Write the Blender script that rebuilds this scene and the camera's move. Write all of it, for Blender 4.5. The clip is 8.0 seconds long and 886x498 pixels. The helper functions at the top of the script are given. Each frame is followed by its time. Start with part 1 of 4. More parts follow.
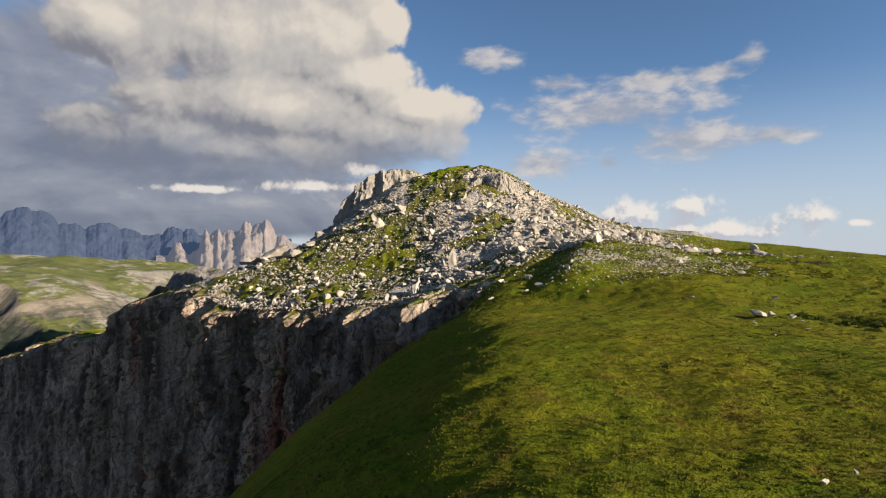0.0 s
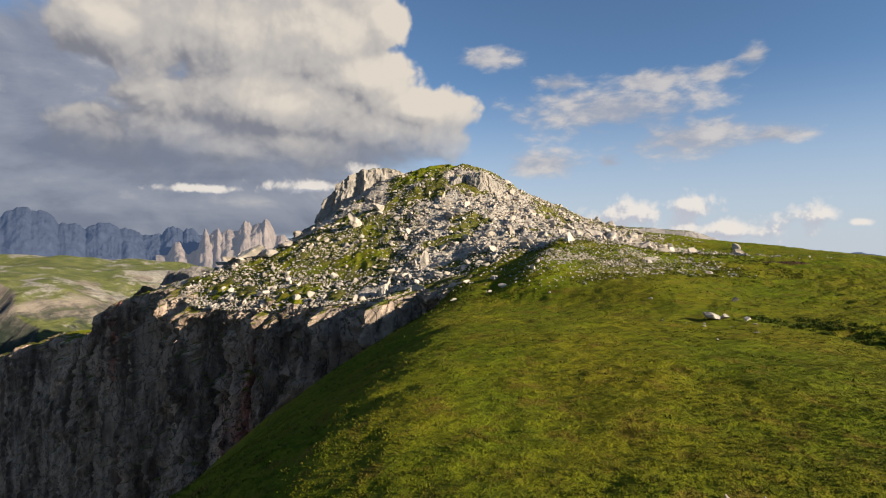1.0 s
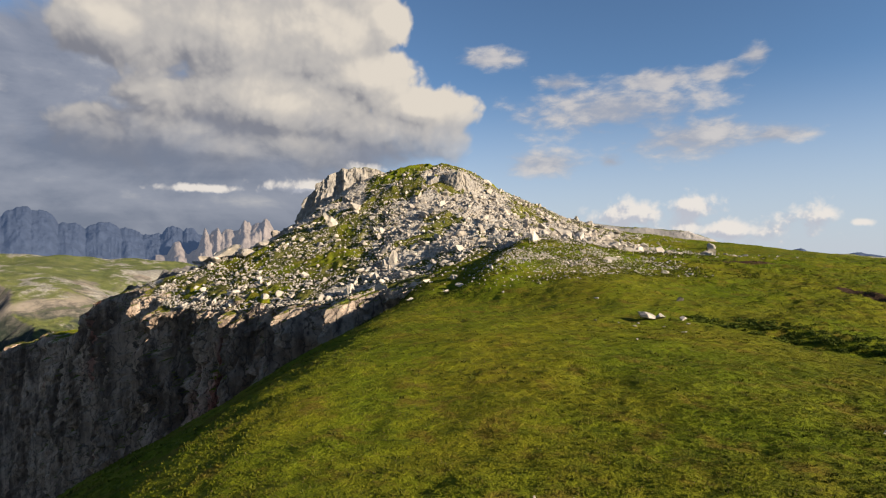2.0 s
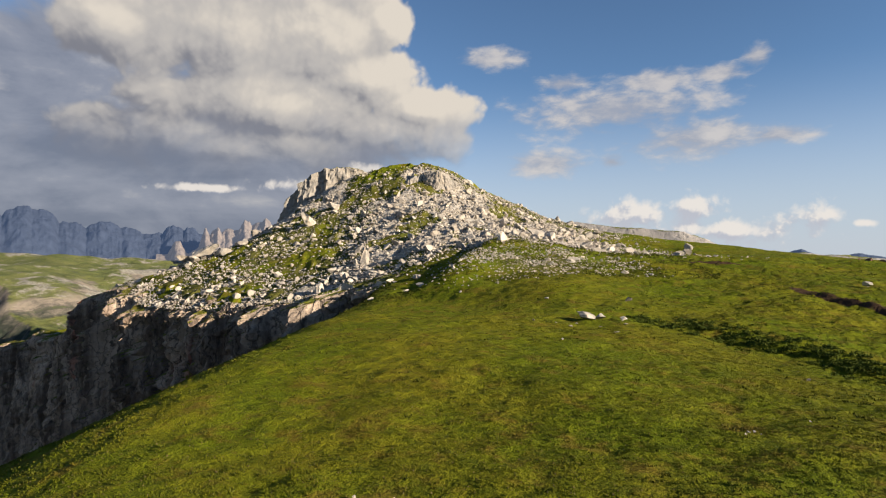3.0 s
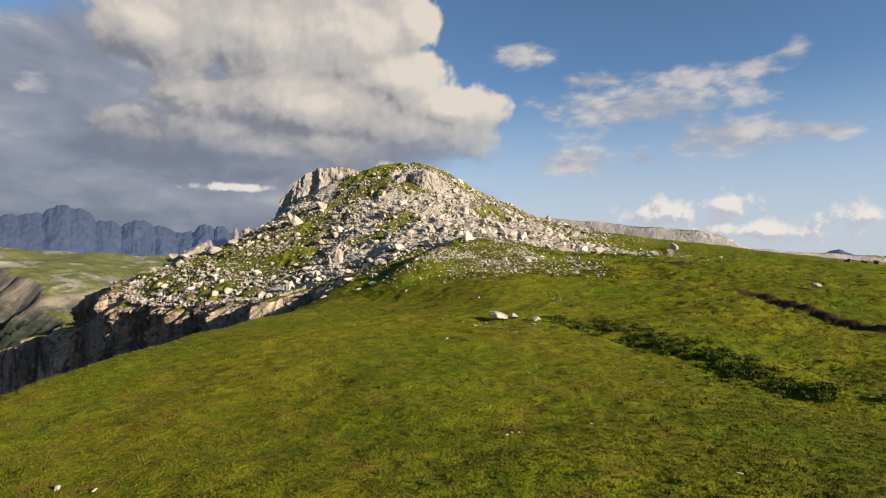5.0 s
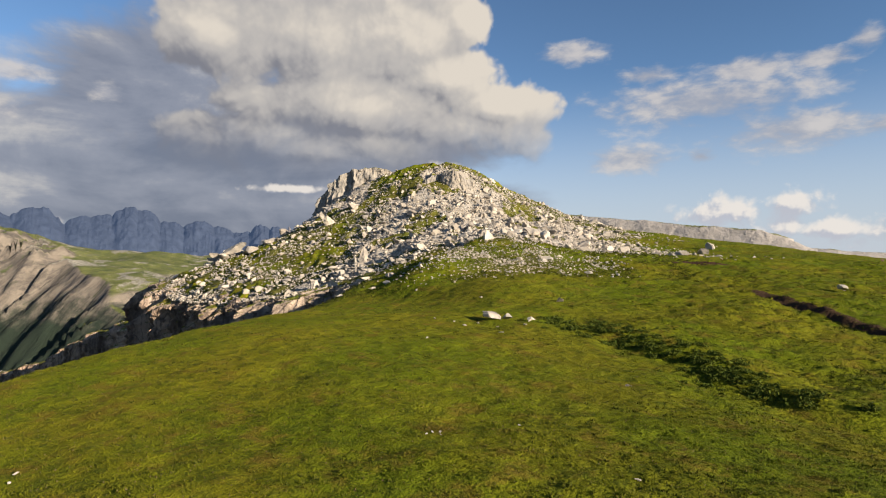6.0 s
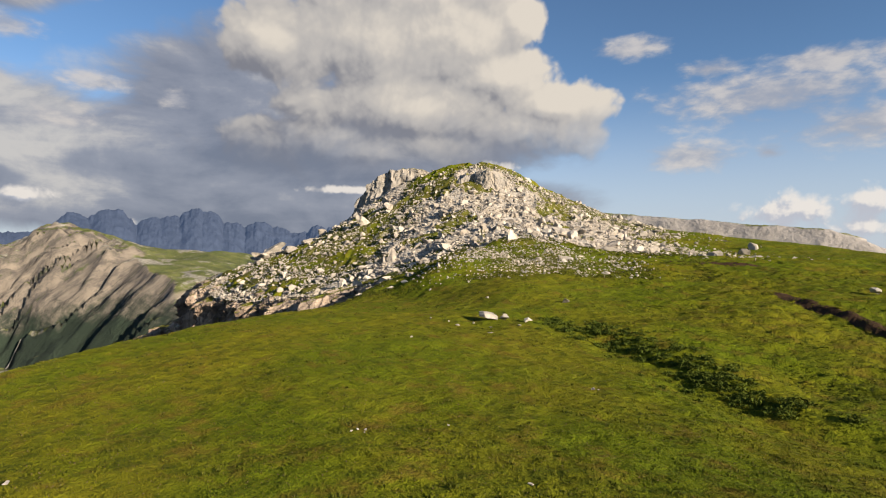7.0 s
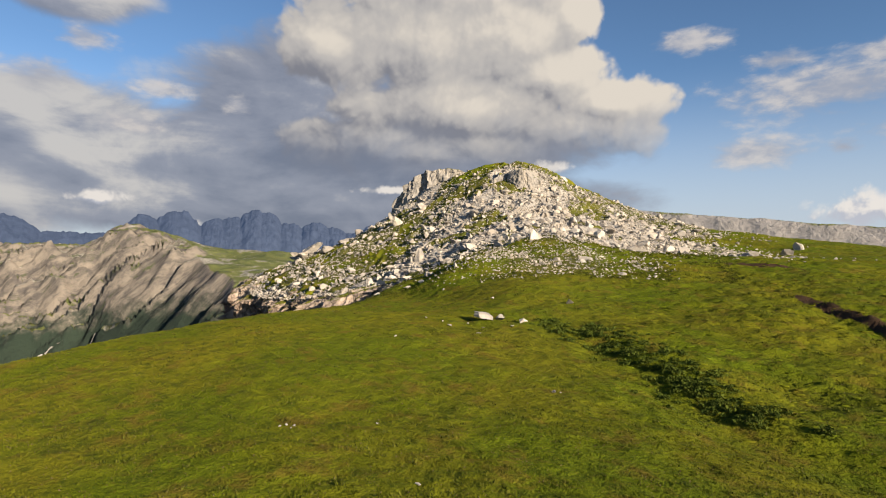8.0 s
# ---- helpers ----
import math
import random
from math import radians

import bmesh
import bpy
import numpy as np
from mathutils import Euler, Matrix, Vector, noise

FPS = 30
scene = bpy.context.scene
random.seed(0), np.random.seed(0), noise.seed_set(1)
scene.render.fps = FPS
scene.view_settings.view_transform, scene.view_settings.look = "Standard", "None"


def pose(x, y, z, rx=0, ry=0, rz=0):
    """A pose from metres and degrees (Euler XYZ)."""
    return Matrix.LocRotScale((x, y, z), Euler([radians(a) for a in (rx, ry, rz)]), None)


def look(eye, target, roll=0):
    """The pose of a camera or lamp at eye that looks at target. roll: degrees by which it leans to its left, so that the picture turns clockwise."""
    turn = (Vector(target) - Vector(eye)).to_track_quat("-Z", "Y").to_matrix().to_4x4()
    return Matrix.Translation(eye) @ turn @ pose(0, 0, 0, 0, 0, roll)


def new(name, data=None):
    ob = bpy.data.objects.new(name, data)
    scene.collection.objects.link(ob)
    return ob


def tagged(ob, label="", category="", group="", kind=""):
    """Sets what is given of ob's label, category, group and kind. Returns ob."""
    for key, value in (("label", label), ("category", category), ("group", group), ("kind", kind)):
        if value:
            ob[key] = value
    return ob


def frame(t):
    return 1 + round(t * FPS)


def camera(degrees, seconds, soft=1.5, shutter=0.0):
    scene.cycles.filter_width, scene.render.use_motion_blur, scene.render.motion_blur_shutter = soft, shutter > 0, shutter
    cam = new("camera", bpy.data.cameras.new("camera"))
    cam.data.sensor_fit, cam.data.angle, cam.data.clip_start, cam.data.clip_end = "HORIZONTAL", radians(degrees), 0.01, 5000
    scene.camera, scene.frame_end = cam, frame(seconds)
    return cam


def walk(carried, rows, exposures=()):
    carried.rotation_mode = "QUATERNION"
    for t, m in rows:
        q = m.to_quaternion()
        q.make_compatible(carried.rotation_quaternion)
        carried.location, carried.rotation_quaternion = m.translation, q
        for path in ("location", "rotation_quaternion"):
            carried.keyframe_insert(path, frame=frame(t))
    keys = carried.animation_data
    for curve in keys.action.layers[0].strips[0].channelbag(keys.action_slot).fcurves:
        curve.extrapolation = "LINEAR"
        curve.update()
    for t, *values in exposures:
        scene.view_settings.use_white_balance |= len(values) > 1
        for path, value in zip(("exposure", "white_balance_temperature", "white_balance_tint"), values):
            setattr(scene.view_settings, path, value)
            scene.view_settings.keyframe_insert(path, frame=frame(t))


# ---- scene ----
cam = camera(76.4, 8.0, 1.15)
METRES, EYE, TILT, LEAN, TURN = 60.0, 11.0, 0.0, 0.0, 0.0
ROWS = [
    (0.0, 0.0, 0.0, 0.0, 0.0, 0.0, -0.0),
    (0.5, 0.0597, 0.0292, 0.001, 0.05, -0.04, 0.02),
    (1.0, 0.1269, 0.0447, 0.0014, 0.09, -0.05, 0.04),
    (1.5, 0.1983, 0.0488, 0.0008, 0.13, -0.07, 0.03),
    (3.0, 0.3967, 0.0536, -0.0015, 0.33, -0.06, -0.13),
    (3.5, 0.4574, 0.053, -0.0008, 0.37, -0.09, -0.18),
    (4.0, 0.5176, 0.0529, -0.0002, 0.42, -0.12, -0.22),
    (5.5, 0.6964, 0.0564, 0.0003, 5.58, -0.21, -0.28),
    (6.0, 0.7551, 0.0625, 0.0005, 8.21, -0.23, -0.28),
    (6.5, 0.8133, 0.0718, 0.0006, 10.92, -0.25, -0.31),
    (7.0, 0.8709, 0.0836, 0.0006, 13.66, -0.26, -0.34),
    (7.5, 0.928, 0.0981, 0.0007, 16.38, -0.26, -0.35),
    (8.0, 0.9844, 0.1156, 0.0008, 19.03, -0.28, -0.37),
]
walk(cam, [(t, pose(0, 0, EYE, TILT, LEAN, TURN) @ pose(METRES * x, METRES * y, METRES * z, 90 + pitch, roll, yaw)) for t, x, y, z, yaw, pitch, roll in ROWS],
     exposures=[(0.0, 1.31), (8.0, 1.31)])

# ---- sun, sky and clouds ----
SUN_EL, SUN_AZ = radians(17), math.atan2(0.89, -0.455)  # azimuth clockwise from +y
sun_way = Vector((math.cos(SUN_EL) * math.sin(SUN_AZ), math.cos(SUN_EL) * math.cos(SUN_AZ), math.sin(SUN_EL)))
sun = new("sun", bpy.data.lights.new("sun", "SUN"))
sun.data.energy, sun.data.angle, sun.data.color = 5.0, radians(0.6), (1.0, 0.86, 0.68)
sun.matrix_world = look(sun_way * 300, (0, 0, 0))


class Nodes:
    """A short way to write node trees."""

    def __init__(self, tree):
        self.tree = tree

    def node(self, kind, operation="", attribute=""):
        n = self.tree.nodes.new(kind)
        if operation:
            n.operation = operation
        if attribute:
            n.attribute_name = attribute
        return n

    def feed(self, socket, value):
        if isinstance(value, bpy.types.NodeSocket):
            self.tree.links.new(value, socket)
        elif value is not None:
            if isinstance(value, (tuple, list)) and len(value) == 3 and socket.type == "RGBA":
                value = (*value, 1)
            socket.default_value = value

    def math(self, op, a, b=0.0, c=0.0, clamp=False):
        n = self.node("ShaderNodeMath", op)
        n.use_clamp = clamp
        for s, v in zip(n.inputs, (a, b, c)):
            self.feed(s, v)
        return n.outputs[0]

    def vmath(self, op, a, b=(0, 0, 0)):
        n = self.node("ShaderNodeVectorMath", op)
        self.feed(n.inputs[0], a)
        self.feed(n.inputs[1], b)
        return n.outputs[0]

    def step(self, v, lo, hi, a=0.0, b=1.0):
        n = self.node("ShaderNodeMapRange")
        n.interpolation_type = "SMOOTHSTEP"
        for s, x in zip(n.inputs, (v, lo, hi, a, b)):
            self.feed(s, x)
        return n.outputs[0]

    def mix(self, f, a, b, mode="MIX"):
        n = self.node("ShaderNodeMix")
        n.data_type, n.blend_type = "RGBA", mode
        self.feed(n.inputs[0], f)
        self.feed(n.inputs[6], a)
        self.feed(n.inputs[7], b)
        return n.outputs[2]

    def node_colour(self, vec, scale, strength):
        """A vector of noise, centred on nil, to warp a place with."""
        n = self.node("ShaderNodeTexNoise")
        self.feed(n.inputs["Vector"], vec)
        self.feed(n.inputs["Scale"], scale)
        m = self.node("ShaderNodeVectorMath", "MULTIPLY_ADD")
        self.feed(m.inputs[0], n.outputs["Color"])
        m.inputs[1].default_value, m.inputs[2].default_value = (strength,) * 3, (-strength / 2,) * 3
        return m.outputs[0]

    def noise(self, vec, scale, detail=4.0, rough=0.55, warp=0.0):
        n = self.node("ShaderNodeTexNoise")
        self.feed(n.inputs["Vector"], vec)
        self.feed(n.inputs["Scale"], scale)
        self.feed(n.inputs["Detail"], detail)
        self.feed(n.inputs["Roughness"], rough)
        self.feed(n.inputs["Distortion"], warp)
        return n.outputs[0]


def sky_place(px, py):
    """Azimuth and elevation, in units of 1000 lens pixels, of a place on the clip's first view."""
    u, v = (px - 784) / 1003, (441 - py) / 1003
    return math.atan(u), math.atan(v / math.hypot(1, u))


def cloud_group(name, puffs):
    """A node group: how deep a sky direction (azimuth, elevation, 0) lies inside a bank of soft round puffs."""
    g = bpy.data.node_groups.new(name, "ShaderNodeTree")
    g.interface.new_socket("Vector", in_out="INPUT", socket_type="NodeSocketVector")
    g.interface.new_socket("Depth", in_out="OUTPUT", socket_type="NodeSocketFloat")
    w = Nodes(g)
    inp, out = w.node("NodeGroupInput"), w.node("NodeGroupOutput")
    total = None
    for px, py, rx, ry in puffs:
        az, el = sky_place(px, py)
        near = math.hypot(1, (px - 784) / 1003)
        sx, sy = 1003 * near * near / rx, 1003 * near / ry
        m = w.node("ShaderNodeVectorMath", operation="MULTIPLY_ADD")
        w.feed(m.inputs[0], inp.outputs[0])
        m.inputs[1].default_value, m.inputs[2].default_value = (sx, sy, 1), (-az * sx, -el * sy, 0)
        ln = w.node("ShaderNodeVectorMath", operation="LENGTH")
        w.feed(ln.inputs[0], m.outputs[0])
        d = w.math("SUBTRACT", 1.0, ln.outputs["Value"])
        total = d if total is None else w.math("SMOOTH_MAX", total, d, 0.12)
    w.feed(out.inputs[0], total)
    return g


# big heap cloud, its grey base, small fair-weather scraps, far banks over the horizon
HEAP = [(400, 40, 370, 150), (560, 60, 200, 120), (440, -60, 330, 130), (650, 140, 130, 80), (745, 195, 130, 60), (480, 190, 340, 95), (190, 40, 150, 80), (620, -40, 130, 100), (680, 40, 60, 60), (420, 265, 430, 95), (690, 240, 180, 65)]
BASE = [(330, 230, 520, 120), (120, 170, 340, 170), (540, 232, 170, 55), (-60, 250, 360, 140), (120, 330, 520, 95), (450, 360, 400, 65), (-420, 215, 430, 150), (-250, 335, 460, 90), (-800, 300, 400, 120), (-520, -190, 360, 80), (-640, 110, 300, 120)]
SCRAPS = [(860, 105, 75, 24), (990, 147, 62, 20), (1150, 145, 90, 28), (1270, 128, 70, 20), (1335, 98, 38, 24), (1080, 195, 230, 55), (1230, 245, 170, 46), (1370, 238, 90, 22), (1080, 285, 30, 16), (960, 290, 90, 32), (-35, 140, 45, 28), (-240, 90, 110, 22), (-480, -60, 130, 40), (-620, 20, 220, 60), (-330, 160, 200, 40)]
FAR = [(1120, 378, 130, 40), (1220, 370, 90, 50), (1300, 405, 220, 36), (1435, 385, 80, 42), (1530, 395, 40, 12), (560, 330, 170, 18), (350, 333, 130, 12), (640, 300, 60, 20), (-190, 395, 120, 18), (-420, 330, 160, 26), (1700, 390, 170, 30)]

world = bpy.data.worlds.new("sky")
scene.world = world
world.use_nodes = True
world.node_tree.nodes.clear()
w = Nodes(world.node_tree)
sky = w.node("ShaderNodeTexSky")
sky.sky_type, sky.sun_disc, sky.sun_elevation, sky.sun_rotation = "NISHITA", False, SUN_EL, SUN_AZ
sky.altitude, sky.air_density, sky.dust_density, sky.ozone_density = 2400, 1.0, 0.6, 1.6
way = w.node("ShaderNodeTexCoord").outputs["Generated"]
split = w.node("ShaderNodeSeparateXYZ")
w.feed(split.inputs[0], way)
az = w.math("ARCTAN2", split.outputs[0], split.outputs[1])
el = w.math("ARCSINE", split.outputs[2])


def plane_of(a, e):
    n = w.node("ShaderNodeCombineXYZ")
    w.feed(n.inputs[0], a)
    w.feed(n.inputs[1], e)
    return n.outputs[0]


flat = plane_of(az, el)
stretched = plane_of(az, w.math("MULTIPLY", el, 2.2))
banded = plane_of(w.math("MULTIPLY", az, 0.55), w.math("MULTIPLY", el, 2.6))


def centred(at, scale, detail, rough, warp):
    return w.math("SUBTRACT", w.noise(at, scale, detail, rough, warp), 0.5)


billow = centred(flat, 9.0, 8.0, 0.58, 0.35)
wisp = centred(stretched, 8.0, 6.0, 0.54, 0.25)
crisp = centred(stretched, 26.0, 5.0, 0.58, 0.2)
band = centred(banded, 9.0, 6.0, 0.58, 0.5)


def depth_of(group, at):
    n = w.node("ShaderNodeGroup")
    n.node_tree = group
    w.feed(n.inputs[0], at)
    return n.outputs[0]


def heaped(group, at, size, soft, round_share):
    """A bank of puffs with billows on billows: noise and rounded cells over the puffs' depth."""
    b = centred(at, 8.0 * size, 6.0, 0.52, 0.3)
    cells = w.node("ShaderNodeTexVoronoi")
    cells.feature = "SMOOTH_F1"
    shift = w.math("MULTIPLY", b, 0.07 / size)
    w.feed(cells.inputs["Vector"], w.vmath("ADD", at, plane_of(shift, shift)))
    cells.inputs["Scale"].default_value, cells.inputs["Detail"].default_value, cells.inputs["Smoothness"].default_value = 13.0 * size, 3.0, 0.55
    cells.inputs["Roughness"].default_value = 0.6
    lump = w.math("SUBTRACT", 0.42, cells.outputs["Distance"])
    return w.math("ADD", depth_of(group, at), w.math("ADD", w.math("MULTIPLY", b, soft), w.math("MULTIPLY", lump, round_share)))


heap_g, base_g, scrap_g, far_g = (cloud_group(n, p) for n, p in (("heap", HEAP), ("base", BASE), ("scraps", SCRAPS), ("far", FAR)))
toward = w.vmath("ADD", flat, (0.030, 0.042, 0))
close_by = w.vmath("ADD", flat, (0.009, 0.013, 0))
heap = heaped(heap_g, flat, 1.0, 0.46, 0.34)
heap_lit = w.math("SUBTRACT", heap, heaped(heap_g, toward, 1.0, 0.46, 0.34))
heap_fine = w.math("SUBTRACT", heap, heaped(heap_g, close_by, 1.0, 0.46, 0.34))
far_c = heaped(far_g, flat, 2.2, 0.8, 0.6)
far_lit = w.math("SUBTRACT", far_c, heaped(far_g, close_by, 2.2, 0.8, 0.6))
low = w.vmath("MULTIPLY", flat, (0.8, 1.35, 1))
base_b = centred(low, 6.0, 8.0, 0.58, 0.4)
base_s = w.math("SUBTRACT", base_b, centred(w.vmath("ADD", low, (0.012, 0.028, 0)), 6.0, 8.0, 0.58, 0.4))
base = w.math("ADD", depth_of(base_g, flat), w.math("ADD", w.math("MULTIPLY", base_b, 1.1), w.math("MULTIPLY", band, 0.2)))
scraps = w.math("ADD", depth_of(scrap_g, flat), w.math("ADD", w.math("MULTIPLY", wisp, 1.7), w.math("MULTIPLY", crisp, 1.3)))

haze = w.step(el, -0.02, 0.30, 0.9, 0.0)
blue = w.mix(1.0, sky.outputs[0], (0.86, 1.0, 1.10), "MULTIPLY")
air = w.mix(haze, blue, (4.2, 4.6, 5.3))
base_lit = w.math("SUBTRACT", depth_of(base_g, flat), depth_of(base_g, toward))
base_tone = w.math("ADD", w.math("ADD", w.math("MULTIPLY", base_s, 1.6), w.math("MULTIPLY", band, 0.8)), w.math("ADD", w.math("MULTIPLY", base_b, 0.9), w.math("MULTIPLY", base_lit, 0.6)))
base_tone = w.math("SUBTRACT", base_tone, w.step(az, -0.85, -0.60, -0.34, 0.10))
base_dark = w.mix(w.step(base_tone, -0.5, 0.3), (1.38, 1.58, 2.12), (2.3, 2.45, 2.95))
air = w.mix(w.step(base, -0.10, 0.30, 0.0, 0.95), air, w.mix(w.step(base_tone, 0.15, 0.75), base_dark, (4.7, 4.5, 4.3)))
far_tone = w.math("ADD", w.math("MULTIPLY", far_lit, 1.5), w.math("MULTIPLY", billow, 0.6))
air = w.mix(w.step(far_c, -0.15, 0.40, 0.0, 0.9), air, w.mix(w.step(far_tone, -0.2, 0.45), (4.1, 4.2, 4.7), (6.9, 6.4, 5.9)))
air = w.mix(w.step(scraps, 0.0, 0.85, 0.0, 0.82), air, w.mix(w.step(w.math("ADD", wisp, w.math("MULTIPLY", crisp, 0.6)), -0.12, 0.22), (3.1, 3.2, 3.65), (5.4, 5.0, 4.7)))
glow = w.math("ADD", w.step(w.math("ADD", el, w.math("MULTIPLY", billow, 0.12)), 0.15, 0.33, 0.0, 0.72), w.math("ADD", w.math("MULTIPLY", heap_lit, 0.75), w.math("ADD", w.math("MULTIPLY", heap_fine, 1.35), 0.04)))
glow = w.math("ADD", glow, w.math("ADD", w.step(az, -0.66, -0.15, -0.25, 0.12), w.step(az, -0.22, 0.06, 0.0, 0.26)))
puff = w.mix(w.step(glow, 0.40, 1.35), w.mix(w.step(glow, -0.25, 0.55), (1.75, 1.80, 2.1), (4.0, 3.8, 3.65)), (6.0, 5.45, 4.75))
rise = w.step(w.math("ADD", el, w.math("MULTIPLY", billow, 0.14)), 0.10, 0.24)
air = w.mix(w.math("MULTIPLY", w.step(heap, -0.06, 0.12), rise), air, puff)
bg = w.node("ShaderNodeBackground")
w.feed(bg.inputs[0], air)
bg.inputs[1].default_value = 0.05
w.feed(w.node("ShaderNodeOutputWorld").inputs[0], bg.outputs[0])

# ---- materials ----
def material(name, rough=0.9, gloss=0.2):
    m = bpy.data.materials.new(name)
    m.use_nodes = True
    n = Nodes(m.node_tree)
    shader = m.node_tree.nodes["Principled BSDF"]
    shader.inputs["Roughness"].default_value = rough
    shader.inputs["Specular IOR Level"].default_value = gloss
    place = n.node("ShaderNodeNewGeometry")
    return m, n, shader, place


def bumped(n, shader, height, strength, distance):
    b = n.node("ShaderNodeBump")
    n.feed(b.inputs["Height"], height)
    b.inputs["Strength"].default_value, b.inputs["Distance"].default_value = strength, distance
    n.feed(shader.inputs["Normal"], b.outputs[0])


def grass_colour(n, at, scale=1.0):
    """Alpine turf: yellow-green with olive, rusty and deep green patches."""
    patch, tuft, fine = n.noise(at, 0.07 * scale, 4), n.noise(at, 0.9 * scale, 5, 0.65), n.noise(at, 6.0 * scale, 3, 0.7)
    c = n.mix(n.step(patch, 0.35, 0.68), (0.086, 0.112, 0.004), (0.150, 0.136, 0.008))
    c = n.mix(n.step(tuft, 0.46, 0.66, 0.0, 0.75), c, (0.038, 0.054, 0.004))
    c = n.mix(n.step(n.noise(at, 0.35 * scale, 5, 0.7), 0.50, 0.68, 0.0, 0.75), c, (0.128, 0.082, 0.014))
    c = n.mix(n.step(n.noise(at, 2.4 * scale, 4, 0.7), 0.55, 0.72, 0.0, 0.5), c, (0.092, 0.060, 0.012))
    c = n.mix(n.step(fine, 0.38, 0.75, 0.0, 0.40), c, (0.170, 0.168, 0.012))
    right_turf = n.node("ShaderNodeSeparateXYZ")
    n.feed(right_turf.inputs[0], at)
    # turf multiplied darker and slightly greener with growing x
    right_turf = n.step(n.math("ADD", right_turf.outputs[0], n.math("MULTIPLY", n.math("SUBTRACT", patch, 0.5), 40.0)), 42.0, 62.0)
    c = n.mix(right_turf, c, n.mix(1.0, c, (0.80, 0.85, 0.8), "MULTIPLY"))
    return c, n.math("ADD", n.math("MULTIPLY", tuft, 1.0), n.math("MULTIPLY", fine, 0.35))


def rock_colour(n, at, warm=0.5, scale=1.0):
    """Pale weathered limestone with grey streaks and dark joints."""
    big, mid, fine = n.noise(at, 0.12 * scale, 4), n.noise(at, 0.8 * scale, 6, 0.65), n.noise(at, 5.0 * scale, 4, 0.7)
    c = n.mix(n.step(big, 0.35, 0.65), (0.376, 0.345, 0.304), (0.424, 0.372, 0.304) if warm > 0.3 else (0.394, 0.370, 0.335))
    c = n.mix(n.step(mid, 0.35, 0.7, 0.0, 0.7), c, (0.246, 0.230, 0.208))
    c = n.mix(n.step(fine, 0.5, 0.8, 0.0, 0.5), c, (0.131, 0.127, 0.123))
    return c, n.math("ADD", mid, n.math("MULTIPLY", fine, 0.4))


def ground_material():
    """Turf that gives way to stones and gravel where the attribute 'stony' says so, and to rock on steep faces."""
    m, n, shader, place = material("turf_and_scree", 1.0, 0.05)
    at = place.outputs["Position"]
    green, gh = grass_colour(n, at)
    grey, rh = rock_colour(n, at, 0.4, 1.4)
    stony = n.node("ShaderNodeAttribute", attribute="stony").outputs["Fac"]
    soil_shade = n.node("ShaderNodeAttribute", attribute="soil_shade").outputs["Fac"]
    up = n.node("ShaderNodeSeparateXYZ")
    n.feed(up.inputs[0], place.outputs["Normal"])
    speck = n.noise(at, 1.25, 6, 0.72)
    share = n.step(n.math("ADD", speck, n.math("SUBTRACT", n.math("MULTIPLY", stony, 0.68), 0.5)), 0.44, 0.52)
    steep = n.step(n.math("ADD", up.outputs[2], n.math("MULTIPLY", n.math("SUBTRACT", n.noise(at, 0.2, 5, 0.7), 0.5), 0.5)), 0.50, 0.66, 1.0, 0.0)
    f = n.math("MAXIMUM", share, steep)
    green = n.mix(n.math("MULTIPLY", n.step(stony, 0.03, 0.35), 0.75), green, n.mix(n.step(speck, 0.35, 0.6), (0.050, 0.058, 0.016), (0.098, 0.090, 0.030)))
    col = n.mix(f, green, grey)
    # dark brown for bare earth and for the painted scarp shadow
    col = n.mix(n.step(n.math("ADD", soil_shade, n.math("MULTIPLY", n.math("SUBTRACT", speck, 0.5), 0.8)), 0.4, 0.7), col, (0.05, 0.03, 0.018))
    n.feed(shader.inputs["Base Color"], col)
    bumped(n, shader, n.math("ADD", n.math("MULTIPLY", gh, 0.6), n.math("MULTIPLY", n.math("MULTIPLY", rh, f), 0.6)), 1.0, 0.65)
    return m


